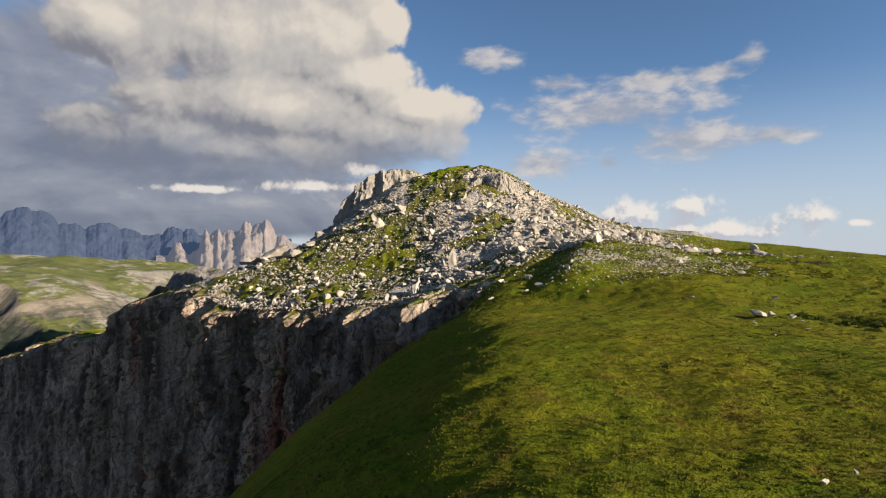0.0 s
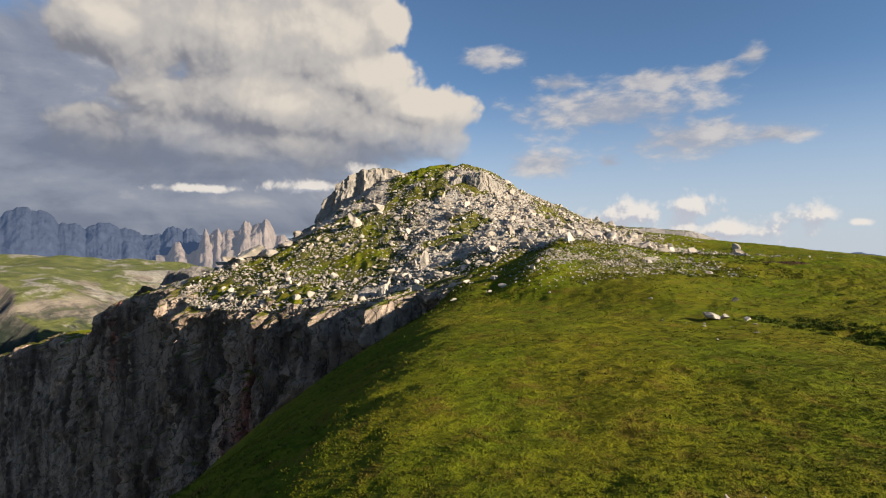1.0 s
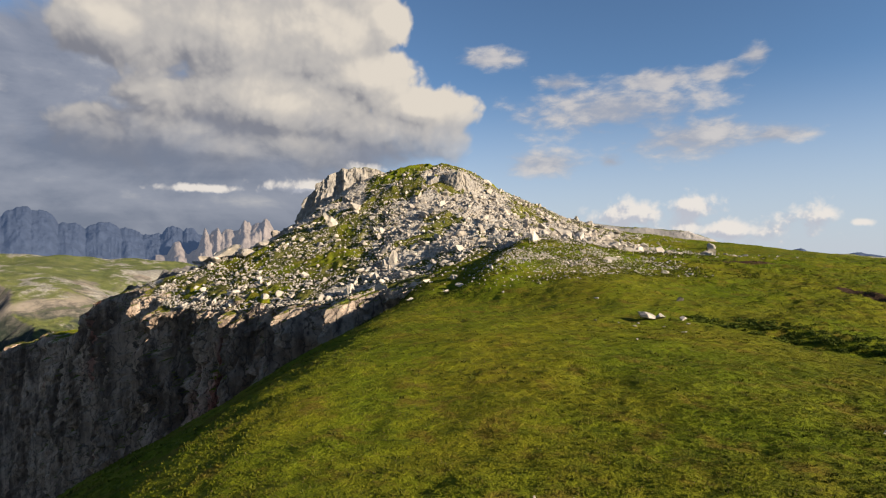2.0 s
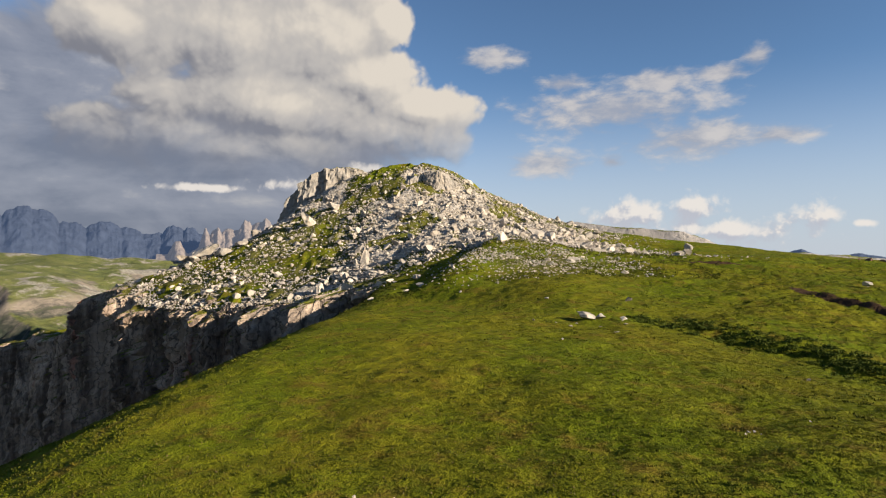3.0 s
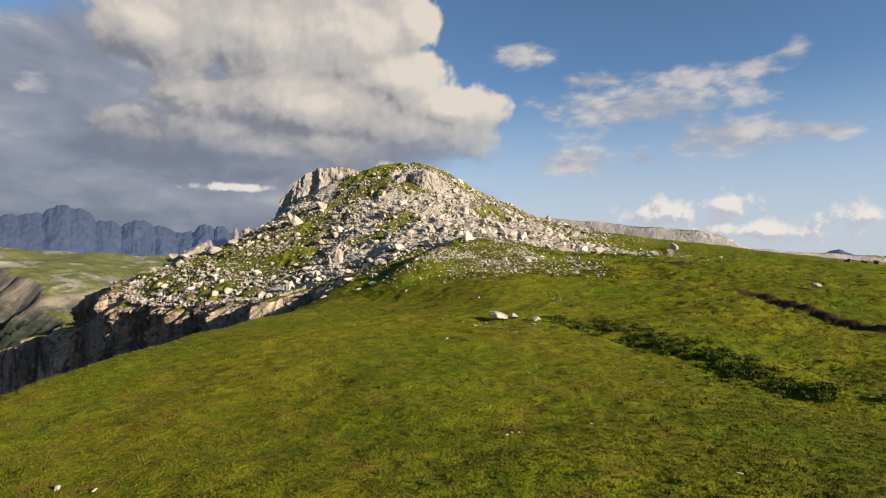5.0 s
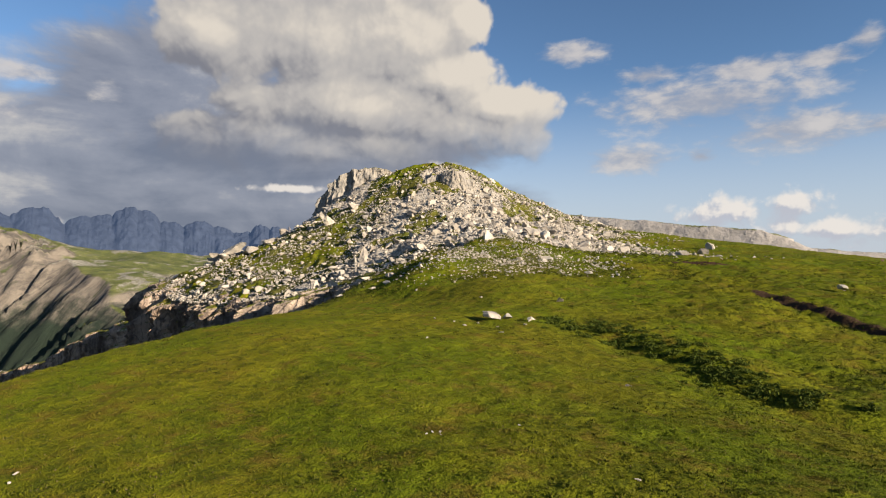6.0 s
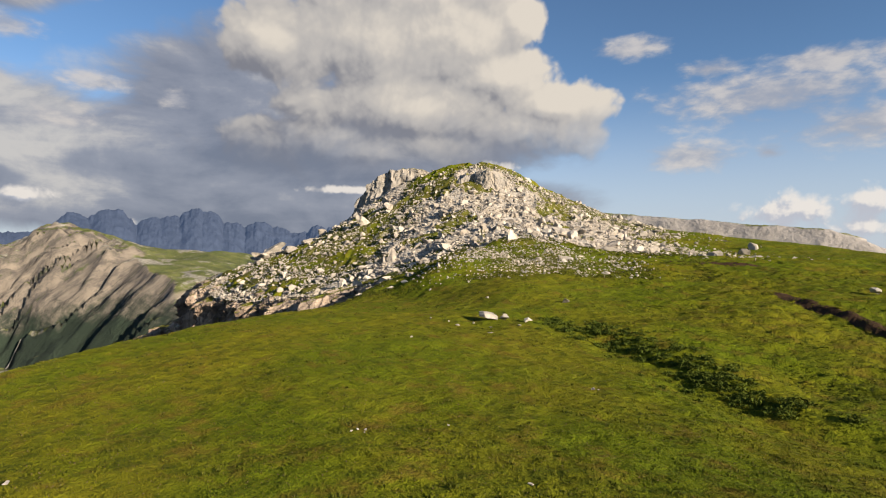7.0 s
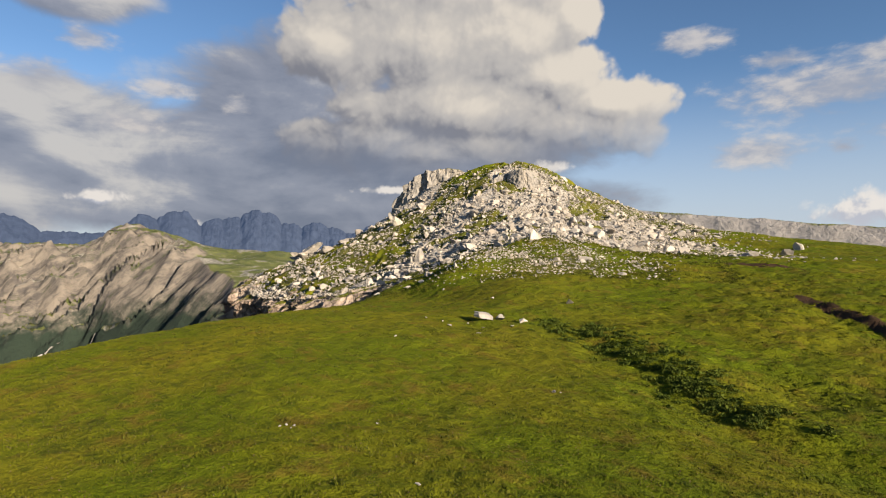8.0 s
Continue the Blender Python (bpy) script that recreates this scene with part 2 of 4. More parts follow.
def cliff_material():
    """Dark weathered wall: grey limestone with brown and red streaked bands, upright joints and ledges."""
    m, n, shader, place = material("cliff_rock", 0.95)
    at = place.outputs["Position"]
    tall = n.node("ShaderNodeMapping")
    n.feed(tall.inputs[0], at)
    tall.inputs["Scale"].default_value = (1, 1, 0.16)
    streak, grain, big = n.noise(tall.outputs[0], 0.13, 6, 0.62), n.noise(at, 0.7, 6, 0.7), n.noise(tall.outputs[0], 0.035, 3)
    c = n.mix(n.step(streak, 0.35, 0.65), (0.105, 0.070, 0.049), (0.47, 0.34, 0.245))
    stain = n.node("ShaderNodeVectorMath", "MULTIPLY_ADD")
    n.feed(stain.inputs[0], at)
    stain.inputs[1].default_value, stain.inputs[2].default_value = (1 / 15, 1 / 18, 1 / 34), (43 / 15, -153 / 18, 36 / 34)
    away = n.node("ShaderNodeVectorMath", "LENGTH")
    n.feed(away.inputs[0], stain.outputs[0])
    iron = n.math("ADD", n.step(away.outputs["Value"], 0.55, 1.15, 0.20, 0.0), big)
    c = n.mix(n.step(iron, 0.58, 0.68, 0.0, 0.85), c, n.mix(n.step(streak, 0.4, 0.6), (0.14, 0.050, 0.036), (0.38, 0.14, 0.095)))
    c = n.mix(n.step(grain, 0.5, 0.75, 0.0, 0.8), c, (0.055, 0.05, 0.045))
    up = n.node("ShaderNodeSeparateXYZ")
    n.feed(up.inputs[0], place.outputs["Normal"])
    green, _ = grass_colour(n, at)
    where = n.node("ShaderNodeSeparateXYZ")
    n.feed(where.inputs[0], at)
    # upper wall painted paler above a height: sunlit tops put into the colour
    upper_lit = n.step(n.math("ADD", where.outputs[2], n.math("MULTIPLY", streak, 26.0)), 0.0, 10.0, 0.0, 0.45)
    c = n.mix(upper_lit, c, n.mix(n.step(grain, 0.4, 0.65), (0.34, 0.30, 0.25), (0.13, 0.115, 0.10)))
    joint = n.node("ShaderNodeTexVoronoi")
    joint.feature = "DISTANCE_TO_EDGE"
    joint.inputs["Scale"].default_value = 0.3
    warped = n.node("ShaderNodeMapping")
    n.feed(warped.inputs[0], n.vmath("ADD", at, n.node_colour(at, 0.5, 3.0)))
    warped.inputs["Scale"].default_value = (1, 1, 0.22)
    n.feed(joint.inputs["Vector"], warped.outputs[0])
    gap = n.step(joint.outputs["Distance"], 0.0, 0.05, 1.0, 0.0)
    c = n.mix(n.math("MULTIPLY", gap, 0.55), c, (0.035, 0.03, 0.028))
    ledge = n.step(n.math("ADD", up.outputs[2], n.math("MULTIPLY", n.math("SUBTRACT", grain, 0.5), 0.9)), 0.80, 0.92)
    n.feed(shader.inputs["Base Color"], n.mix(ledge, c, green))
    bumped(n, shader, n.math("ADD", n.math("MULTIPLY", streak, 1.2), n.math("SUBTRACT", grain, n.math("MULTIPLY", gap, 0.5))), 1.0, 1.0)
    return m


def boulder_material():
    m, n, shader, place = material("pale_limestone", 0.92)
    tex = n.node("ShaderNodeTexCoord")
    grey, rh = rock_colour(n, place.outputs["Position"], 0.5, 1.6)
    each = n.node("ShaderNodeObjectInfo").outputs["Random"]
    isle = place.outputs["Random Per Island"]
    tone = n.math("FRACT", n.math("ADD", each, isle))
    bright = n.mix(tone, (0.62, 0.60, 0.59), (1.22, 1.19, 1.14))
    n.feed(shader.inputs["Base Color"], n.mix(1.0, grey, bright, "MULTIPLY"))
    bumped(n, shader, rh, 0.8, 0.2)
    return m


def crag_material():
    """Standing limestone: pale faces, grey streaks, turf on the flat tops."""
    m, n, shader, place = material("crag_limestone", 0.92)
    at = place.outputs["Position"]
    grey, rh = rock_colour(n, at, 0.6, 1.0)
    grey = n.mix(1.0, grey, (0.72, 0.71, 0.70), "MULTIPLY")
    tall = n.node("ShaderNodeMapping")
    n.feed(tall.inputs[0], at)
    tall.inputs["Scale"].default_value = (1, 1, 0.2)
    streak = n.noise(tall.outputs[0], 0.5, 5, 0.65)
    grey = n.mix(n.step(streak, 0.5, 0.7, 0.0, 0.6), grey, (0.20, 0.185, 0.17))
    up = n.node("ShaderNodeSeparateXYZ")
    n.feed(up.inputs[0], place.outputs["Normal"])
    green, _ = grass_colour(n, at)
    cap = n.step(n.math("ADD", up.outputs[2], n.math("MULTIPLY", n.math("SUBTRACT", n.noise(at, 0.6, 4), 0.5), 0.9)), 0.80, 0.95)
    n.feed(shader.inputs["Base Color"], n.mix(cap, grey, green))
    bumped(n, shader, n.math("ADD", rh, streak), 0.9, 0.35)
    return m


def turf_material():
    """Plain turf, for hummocks and caps."""
    m, n, shader, place = material("turf", 1.0, 0.05)
    green, gh = grass_colour(n, place.outputs["Position"])
    n.feed(shader.inputs["Base Color"], green)
    bumped(n, shader, gh, 0.9, 0.15)
    return m


def grass_material():
    """Grass blades: the turf's own colours with straw and deep green blades among them."""
    m, n, shader, place = material("grass_blades", 0.9, 0.08)
    at = place.outputs["Position"]
    green, _ = grass_colour(n, at)
    isle = place.outputs["Random Per Island"]
    c = n.mix(1.0, green, n.mix(isle, (0.90, 0.93, 0.9), (1.08, 1.06, 1.0)), "MULTIPLY")
    c = n.mix(n.step(isle, 0.93, 0.97), c, (0.13, 0.10, 0.04))
    n.feed(shader.inputs["Base Color"], c)
    soft = n.vmath("NORMALIZE", n.vmath("ADD", n.vmath("MULTIPLY", place.outputs["Normal"], (0.5, 0.5, 0.5)), (0, 0, 1)))
    n.feed(shader.inputs["Normal"], soft)
    return m


def leaf_material(name, dark, light):
    m, n, shader, place = material(name, 0.9, 0.08)
    n.feed(shader.inputs["Base Color"], n.mix(place.outputs["Random Per Island"], dark, light))
    return m


def far_material(name, kind, light=(0.165, 0.150, 0.136), dark=(0.050, 0.047, 0.047)):
    """Distant slopes: meadow with bare pale limestone, or ribbed rock faces."""
    m, n, shader, place = material(name, 0.95)
    at = place.outputs["Position"]
    up = n.node("ShaderNodeSeparateXYZ")
    n.feed(up.inputs[0], place.outputs["Normal"])
    big, mid, fine = n.noise(at, 0.006, 6, 0.6), n.noise(at, 0.03, 7, 0.7), n.noise(at, 0.15, 5, 0.7)
    # greens mixed paler, with the distance haze put into the colour
    green = n.mix(n.step(mid, 0.35, 0.65), (0.070, 0.086, 0.024), (0.130, 0.135, 0.042))
    pale = n.mix(n.step(n.math("ADD", n.math("MULTIPLY", mid, 0.7), n.math("MULTIPLY", fine, 0.3)), 0.38, 0.62), light, dark)
    relief_h = mid
    if kind == "meadow":
        skew = n.node("ShaderNodeVectorMath", "DOT_PRODUCT")
        n.feed(skew.inputs[0], at)
        skew.inputs[1].default_value = (-0.84, 0.55, 0.26)
        bed = n.node("ShaderNodeCombineXYZ")
        n.feed(bed.inputs[0], skew.outputs["Value"])
        n.feed(bed.inputs[1], n.math("MULTIPLY", n.noise(at, 0.02, 3), 40.0))
        strata = n.noise(bed.outputs[0], 0.045, 7, 0.72)
        relief_h = n.math("ADD", n.math("MULTIPLY", mid, 0.5), n.math("MULTIPLY", strata, 1.4))
        pale = n.mix(n.step(n.math("ADD", strata, n.math("MULTIPLY", n.math("SUBTRACT", mid, 0.5), 0.5)), 0.36, 0.62), dark, light)
        pale = n.mix(n.math("MULTIPLY", n.step(strata, 0.34, 0.46, 1.0, 0.0), n.step(mid, 0.4, 0.55)), pale, (0.060, 0.072, 0.028))
        bare = n.step(n.math("ADD", n.math("MULTIPLY", big, 0.8), n.math("MULTIPLY", mid, 0.5)), 0.655, 0.735)
        steep = n.step(n.math("ADD", up.outputs[2], n.math("MULTIPLY", n.math("SUBTRACT", mid, 0.5), 0.35)), 0.80, 0.93, 1.0, 0.0)
        low = n.node("ShaderNodeSeparateXYZ")
        n.feed(low.inputs[0], at)
        # low slopes darkened: forest, and the gorge's shadow painted with it
        wood_shade = n.math("ADD", low.outputs[2], n.math("MULTIPLY", n.math("SUBTRACT", mid, 0.5), 150.0))
        wood_shade = n.math("SUBTRACT", wood_shade, n.math("MULTIPLY", n.math("MINIMUM", n.math("ADD", low.outputs[0], 1100.0), 250.0), 0.16))
        valley = n.step(wood_shade, -180.0, -110.0, 1.0, 0.0)
        pale = n.mix(valley, pale, (0.020, 0.030, 0.020))
        chalk = n.mix(n.step(fine, 0.35, 0.65), (0.29, 0.27, 0.225), (0.18, 0.165, 0.14))
        col = n.mix(steep, n.mix(bare, green, chalk), pale)
    else:
        col = n.mix(n.step(n.math("ADD", up.outputs[2], n.math("SUBTRACT", mid, 0.5)), 0.86, 1.02), pale, green)
    n.feed(shader.inputs["Base Color"], col)
    bumped(n, shader, n.math("ADD", relief_h, n.math("MULTIPLY", fine, 0.25)), 1.0, 7.0)
    return m


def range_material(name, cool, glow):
    """Mountains on the skyline, a backdrop that faintly glows: the haze of several kilometres of blue air is painted
    into colour and glow.
    """
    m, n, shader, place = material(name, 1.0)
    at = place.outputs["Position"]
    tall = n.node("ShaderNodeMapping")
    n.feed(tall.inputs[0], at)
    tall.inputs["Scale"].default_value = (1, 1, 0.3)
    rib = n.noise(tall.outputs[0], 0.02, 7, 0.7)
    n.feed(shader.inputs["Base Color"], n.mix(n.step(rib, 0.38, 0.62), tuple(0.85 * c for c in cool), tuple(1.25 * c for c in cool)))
    # emission stands in for the lit air before the peaks
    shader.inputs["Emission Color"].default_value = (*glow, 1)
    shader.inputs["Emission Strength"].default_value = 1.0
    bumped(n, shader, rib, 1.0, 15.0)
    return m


TURF_MAT = turf_material()
GROUND_MAT, CLIFF_MAT, BOULDER_MAT, CRAG_MAT, GRASS_MAT = ground_material(), cliff_material(), boulder_material(), crag_material(), grass_material()
FAR_MEADOW_MAT, FAR_ROCK_MAT, TABLE_MAT = far_material("far_meadow", "meadow", (0.195, 0.165, 0.132), (0.075, 0.066, 0.060)), far_material("far_rock", "rock"), far_material("table_rock", "rock", (0.31, 0.285, 0.26), (0.25, 0.23, 0.21))
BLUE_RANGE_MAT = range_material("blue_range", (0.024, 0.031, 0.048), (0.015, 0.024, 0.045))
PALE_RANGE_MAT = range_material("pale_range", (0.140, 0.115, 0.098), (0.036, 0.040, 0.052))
BROWN_ROCK_MAT = far_material("brown_rock", "rock", (0.16, 0.085, 0.05), (0.07, 0.042, 0.03))
STEM_MAT = leaf_material("shrub_stems", (0.05, 0.035, 0.02), (0.09, 0.06, 0.04))
TUSSOCK_MAT, SHRUB_MAT = leaf_material("tussock_blades", (0.028, 0.036, 0.005), (0.085, 0.085, 0.010)), leaf_material("shrub_leaves", (0.030, 0.046, 0.006), (0.080, 0.098, 0.012))

# ---- noise and mesh helpers ----
def lattice(ix, iy, iz):
    h = (ix * 374761393 + iy * 668265263 + iz * 2147483647 + 12345) & 0xFFFFFFFF
    h = ((h ^ (h >> 13)) * 1274126177) & 0xFFFFFFFF
    h = ((h ^ (h >> 16)) * 2246822519) & 0xFFFFFFFF
    return ((h ^ (h >> 15)) & 0xFFFFFF) / 0xFFFFFF


def vnoise(x, y, z=0.0):
    """Smooth value noise in -1..1, on arrays."""
    x, y, z = np.broadcast_arrays(np.asarray(x, float), y, z)
    fx, fy, fz = np.floor(x), np.floor(y), np.floor(z)
    ix, iy, iz = fx.astype(np.int64), fy.astype(np.int64), fz.astype(np.int64)
    u, v, s = x - fx, y - fy, z - fz
    u, v, s = (t * t * t * (t * (t * 6 - 15) + 10) for t in (u, v, s))
    flat = not np.any(s)
    out = 0.0
    for k in ((0,) if flat else (0, 1)):
        a = lattice(ix, iy, iz + k) * (1 - u) + lattice(ix + 1, iy, iz + k) * u
        b = lattice(ix, iy + 1, iz + k) * (1 - u) + lattice(ix + 1, iy + 1, iz + k) * u
        out = out + (a * (1 - v) + b * v) * (1 if flat else (s if k else 1 - s))
    return out * 2 - 1


def fbm(x, y, z=0.0, octaves=4, gain=0.5):
    total, amp, f = 0.0, 1.0, 1.0
    for i in range(octaves):
        total = total + amp * vnoise(np.asarray(x) * f + 17.3 * i, np.asarray(y) * f - 9.1 * i, np.asarray(z) * f + 5.7 * i * (np.ndim(z) > 0))
        amp, f = amp * gain, f * 2.03
    return total


def ridged(x, y, z=0.0, octaves=4):
    total, amp, f = 0.0, 1.0, 1.0
    for i in range(octaves):
        total = total + amp * (1 - 2 * np.abs(vnoise(np.asarray(x) * f + 31.7 * i, np.asarray(y) * f + 11.9 * i, np.asarray(z) * f)))
        amp, f = amp * 0.5, f * 2.1
    return total


def ramp(v, lo, hi):
    t = np.clip((v - lo) / (hi - lo), 0, 1)
    return t * t * (3 - 2 * t)


def mesh_of(name, verts, faces, mat, smooth=True, attributes=()):
    """A mesh object from arrays of vertices and of quads or triangles."""
    me = bpy.data.meshes.new(name)
    faces = np.asarray(faces)
    k = faces.shape[1]
    me.vertices.add(len(verts))
    me.vertices.foreach_set("co", np.asarray(verts, np.float32).ravel())
    me.loops.add(faces.size)
    me.loops.foreach_set("vertex_index", faces.astype(np.int32).ravel())
    me.polygons.add(len(faces))
    me.polygons.foreach_set("loop_start", np.arange(0, faces.size, k, dtype=np.int32))
    me.polygons.foreach_set("use_smooth", np.full(len(faces), smooth))
    me.materials.append(mat)
    for key, values in attributes:
        me.attributes.new(key, "FLOAT", "POINT").data.foreach_set("value", np.asarray(values, np.float32).ravel())
    me.update(calc_edges=True)
    me.validate()
    return new(name, me)


def grid_faces(rows, cols):
    i = np.arange(rows * cols).reshape(rows, cols)
    return np.stack([i[:-1, :-1], i[:-1, 1:], i[1:, 1:], i[1:, :-1]], -1).reshape(-1, 4)


def grid_mesh(name, X, Y, Z, mat, attributes=(), smooth=True):
    return mesh_of(name, np.stack([X, Y, Z], -1).reshape(-1, 3), grid_faces(*X.shape), mat, smooth, attributes)


def along(points, x, y):
    """Signed distance from a polyline (positive to its left as it runs on) and the arc length of the nearest place."""
    best, side, arc, run = np.full(np.shape(x), 1e9), np.zeros(np.shape(x)), np.zeros(np.shape(x)), 0.0
    for (ax, ay), (bx, by) in zip(points, points[1:]):
        ex, ey = bx - ax, by - ay
        ln = math.hypot(ex, ey)
        t = np.clip(((x - ax) * ex + (y - ay) * ey) / ln**2, 0, 1)
        d = np.hypot(x - ax - t * ex, y - ay - t * ey)
        hit = d < best
        best, arc = np.where(hit, d, best), np.where(hit, run + t * ln, arc)
        side = np.where(hit, np.sign(ex * (y - ay) - ey * (x - ax)), side)
        run += ln
    return best * side, arc


# ---- the land ----
# soft mounds and hollows of the alp and its rocky hill: x, y, radius, height
MOUNDS = [(13, 212, 22, 7.8), (-15, 232, 18, 19.4), (20, 262, 30, 12.6), (-40, 165, 16, 11.8), (5, 205, 12, 3.9), (24, 117, 10, 3.0), (70, 100, 16, -0.6), (75, 175, 25, -2.2), (30, 235, 30, 12.7), (55, 215, 30, 6.1), (38, 125, 17, 2.5), (48, 150, 20, 6.6), (25, 185, 25, 7.2), (-5, 175, 25, 7.2), (85, 120, 30, 4.6), (74, 54, 17, -3.2), (52, 70, 14, -0.2), (40, 60, 30, 0.9), (100, 215, 35, 8.8), (-45, 160, 25, -19.3), (-40, 205, 28, 8.9), (5, 145, 18, -0.3), (140, 160, 50, 5.3), (15, 105, 18, -1.5)]
# smaller knolls and dips on them
KNOLLS = [(-64, 194, 15, 4.0), (19, 223, 12, 3.9), (-30, 198, 16, 4.4), (42, 96, 9, 1.8), (24, 144, 9, 2.0), (60, 144, 9, -1.6), (12, 36, 13, -1.2), (96, 84, 18, -1.3), (66, 168, 9, 1.8), (30, 108, 9, -1.1), (-60, 204, 13, -1.9), (6, 204, 9, -1.5), (24, 60, 9, 0.8), (17, 222, 14, 2.8), (-8.5, 136.5, 4.5, -2.6)]
RIM = [(40, 100), (10, 119), (-8, 131), (-28, 146.5), (-50, 159), (-98, 202), (-135, 262), (-185, 350), (-260, 460), (-325, 560), (-360, 660), (-450, 790), (-600, 900)]
# banks: a line, the rise to its right, the bank's width, how far the rise lasts
BANKS = [([(82, 41), (74, 46.5), (67.5, 51.5), (63.5, 56.5), (61, 61.5), (57.5, 66.5), (53.5, 70.5), (49.5, 74.5)], 1.05, 4.2, 24), ([(101, 58), (93, 66), (87, 76), (83, 86), (80, 94)], 0.7, 0.7, 9),
         ([(16, 106), (22, 113), (27, 124), (33, 138), (44, 150)], 2.0, 6.5, 16), ([(87, 120), (79, 121.5), (72, 122.5)], 0.7, 0.6, 5)]


def alp(x, y):
    """The broad height of the alp, without the drop beyond the rim."""
    yy, xx = np.clip(y, -60, 300), np.clip(x, -60, 220)
    z = 0.49 + -0.0065 * xx + 0.0080 * yy
    for cx, cy, r, h in MOUNDS + KNOLLS:
        z = z + h * np.exp(-((x - cx) ** 2 + (y - cy) ** 2) / (2 * r * r))
    for line, h, width, last in BANKS:
        d, a = along(line, x, y)
        d = d + 0.9 * fbm(np.asarray(x) / 4.5, np.asarray(y) / 4.5, octaves=3) * min(0.9, width / 1.2)
        whole = sum(math.hypot(q[0] - p[0], q[1] - p[1]) for p, q in zip(line, line[1:]))
        ends = ramp(a, 0, 7) * (1 - ramp(a, whole - 9, whole))
        z = z + h * ends * (ramp(-d, -width / 2, width / 2) * np.exp(-np.clip(-d, 0, None) / last) - 0.35 * np.exp(-((d - 2) / 4) ** 2) * (d > -4))
    return z - 0.10 * np.clip(y - 290, 0, 700) - 0.07 * np.clip(x - 240, 0, 3000) + 0.18 * np.clip(x + 55, -500, 0)


def land(x, y):
    z = alp(x, y)
    out, _ = along(RIM, x, y)
    o = np.clip(out + 8.5 + 0.10 * np.clip(np.hypot(x, y) - 260, 0, 800), 0, None)
    hill = z - np.where(o < 5, 28.0 * o, 140 + 0.75 * (o - 5))
    s = np.clip(8.8 + 4.0 * ramp(y, 30, 95) + 1.6 * vnoise(np.asarray(y) / 22, 0.5 + 0 * np.asarray(y)) - x, 0, None)
    roll = np.where(s < 10, 0.0225 * s**2, 2.25 + 0.45 * (s - 10) + 0.0085 * (s - 10) ** 2)
    meadow = z - roll - 1.6 * np.clip(y - 110, 0, 60) * ramp(s, 2, 28)
    floor = -345 + 25 * fbm(np.asarray(x) / 300, np.asarray(y) / 300, octaves=3)
    return np.maximum(np.maximum(hill, meadow), floor), np.where(meadow >= hill, -60.0, out)


def relief(x, y, out):
    """Hummocks, terracettes and tussocks."""
    near = 1 - ramp(np.hypot(x - 40, y - 80), 200, 420)
    inside = 1 - ramp(out, -24, -9)
    right = ramp(x, 50, 66) * ramp(y, 40, 60) * (1 - ramp(y, 135, 170))
    z = 0.35 * fbm(x / 15, y / 15, octaves=3) + 0.115 * fbm(x / 2.2, y / 2.2, octaves=3, gain=0.7)
    steps = ramp(fbm(x / 6.0 + 0.15 * y, y / 2.0, octaves=3, gain=0.6), 0.18, 0.34) + 0.6 * ramp(fbm(x / 2.4, y / 1.1 + 0.2 * x, octaves=2), 0.25, 0.6)
    z = z + right * 0.29 * steps
    hill = ramp(y, 125, 160)
    z = z + hill * (1 - 0.9 * ramp(x, 58, 80)) * (0.9 * fbm(x / 9, y / 9, octaves=3) + 0.5 * ridged(x / 4, y / 4, octaves=2))
    return z * near * inside


def surface(x, y):
    """The finished ground's height."""
    z, out = land(x, y)
    return z + relief(x, y, out)


def spread(lo, fine_lo, fine_hi, hi, step, growth):
    mid = list(np.arange(fine_lo, fine_hi + step, step))
    a, s = [fine_lo], step
    while a[-1] > lo:
        s *= growth
        a.append(a[-1] - s)
    b, s = [mid[-1]], step
    while b[-1] < hi:
        s *= growth
        b.append(b[-1] + s)
    return np.array(a[:0:-1] + mid + b[1:])


def stoniness(x, y):
    """How stony the ground is: dense talus on the hill, turf with scattered rocks on its flanks, gravel on the knoll below."""
    talus = np.exp(-(((x - 26) / 50) ** 4)) * ramp(y + 3 * fbm(x / 9, y / 9, octaves=2), 128, 144) * (1 - ramp(y + 0.25 * np.clip(16 - x, 0, None) - 0.25 * np.clip(x - 18, 0, None), 209, 222)) * (1 - 0.58 * ramp(-x + 9 * fbm(x / 30, y / 30, octaves=2), -12, 26) * (1 - ramp(y, 186, 200)))
    left = ramp(-x, 2, 16) * ramp(y, 138, 150) * (0.42 + 0.5 * ramp(y, 186, 200))
    shelf_s = np.exp(-(((x - 66) / 17) ** 2 + ((y - 146) / 10) ** 2)) * 0.75
    gravel = np.exp(-(((x - 45) / 9) ** 2 + ((y - 116) / 9) ** 2)) * 0.30 + np.exp(-(((x - 34) / 22) ** 2 + ((y - 122) / 10) ** 2)) * 0.12
    s = np.maximum(np.maximum(talus, left), np.maximum(shelf_s, gravel))
    green = fbm(x / 15 + 3, y / 11, octaves=4)
    s = s * (1 - 0.75 * ramp(green, 0.08, 0.62))
    return np.clip(s * (1 - 0.35 * ramp(y, 194, 212) * ramp(x, 12, 36)), 0, 1)


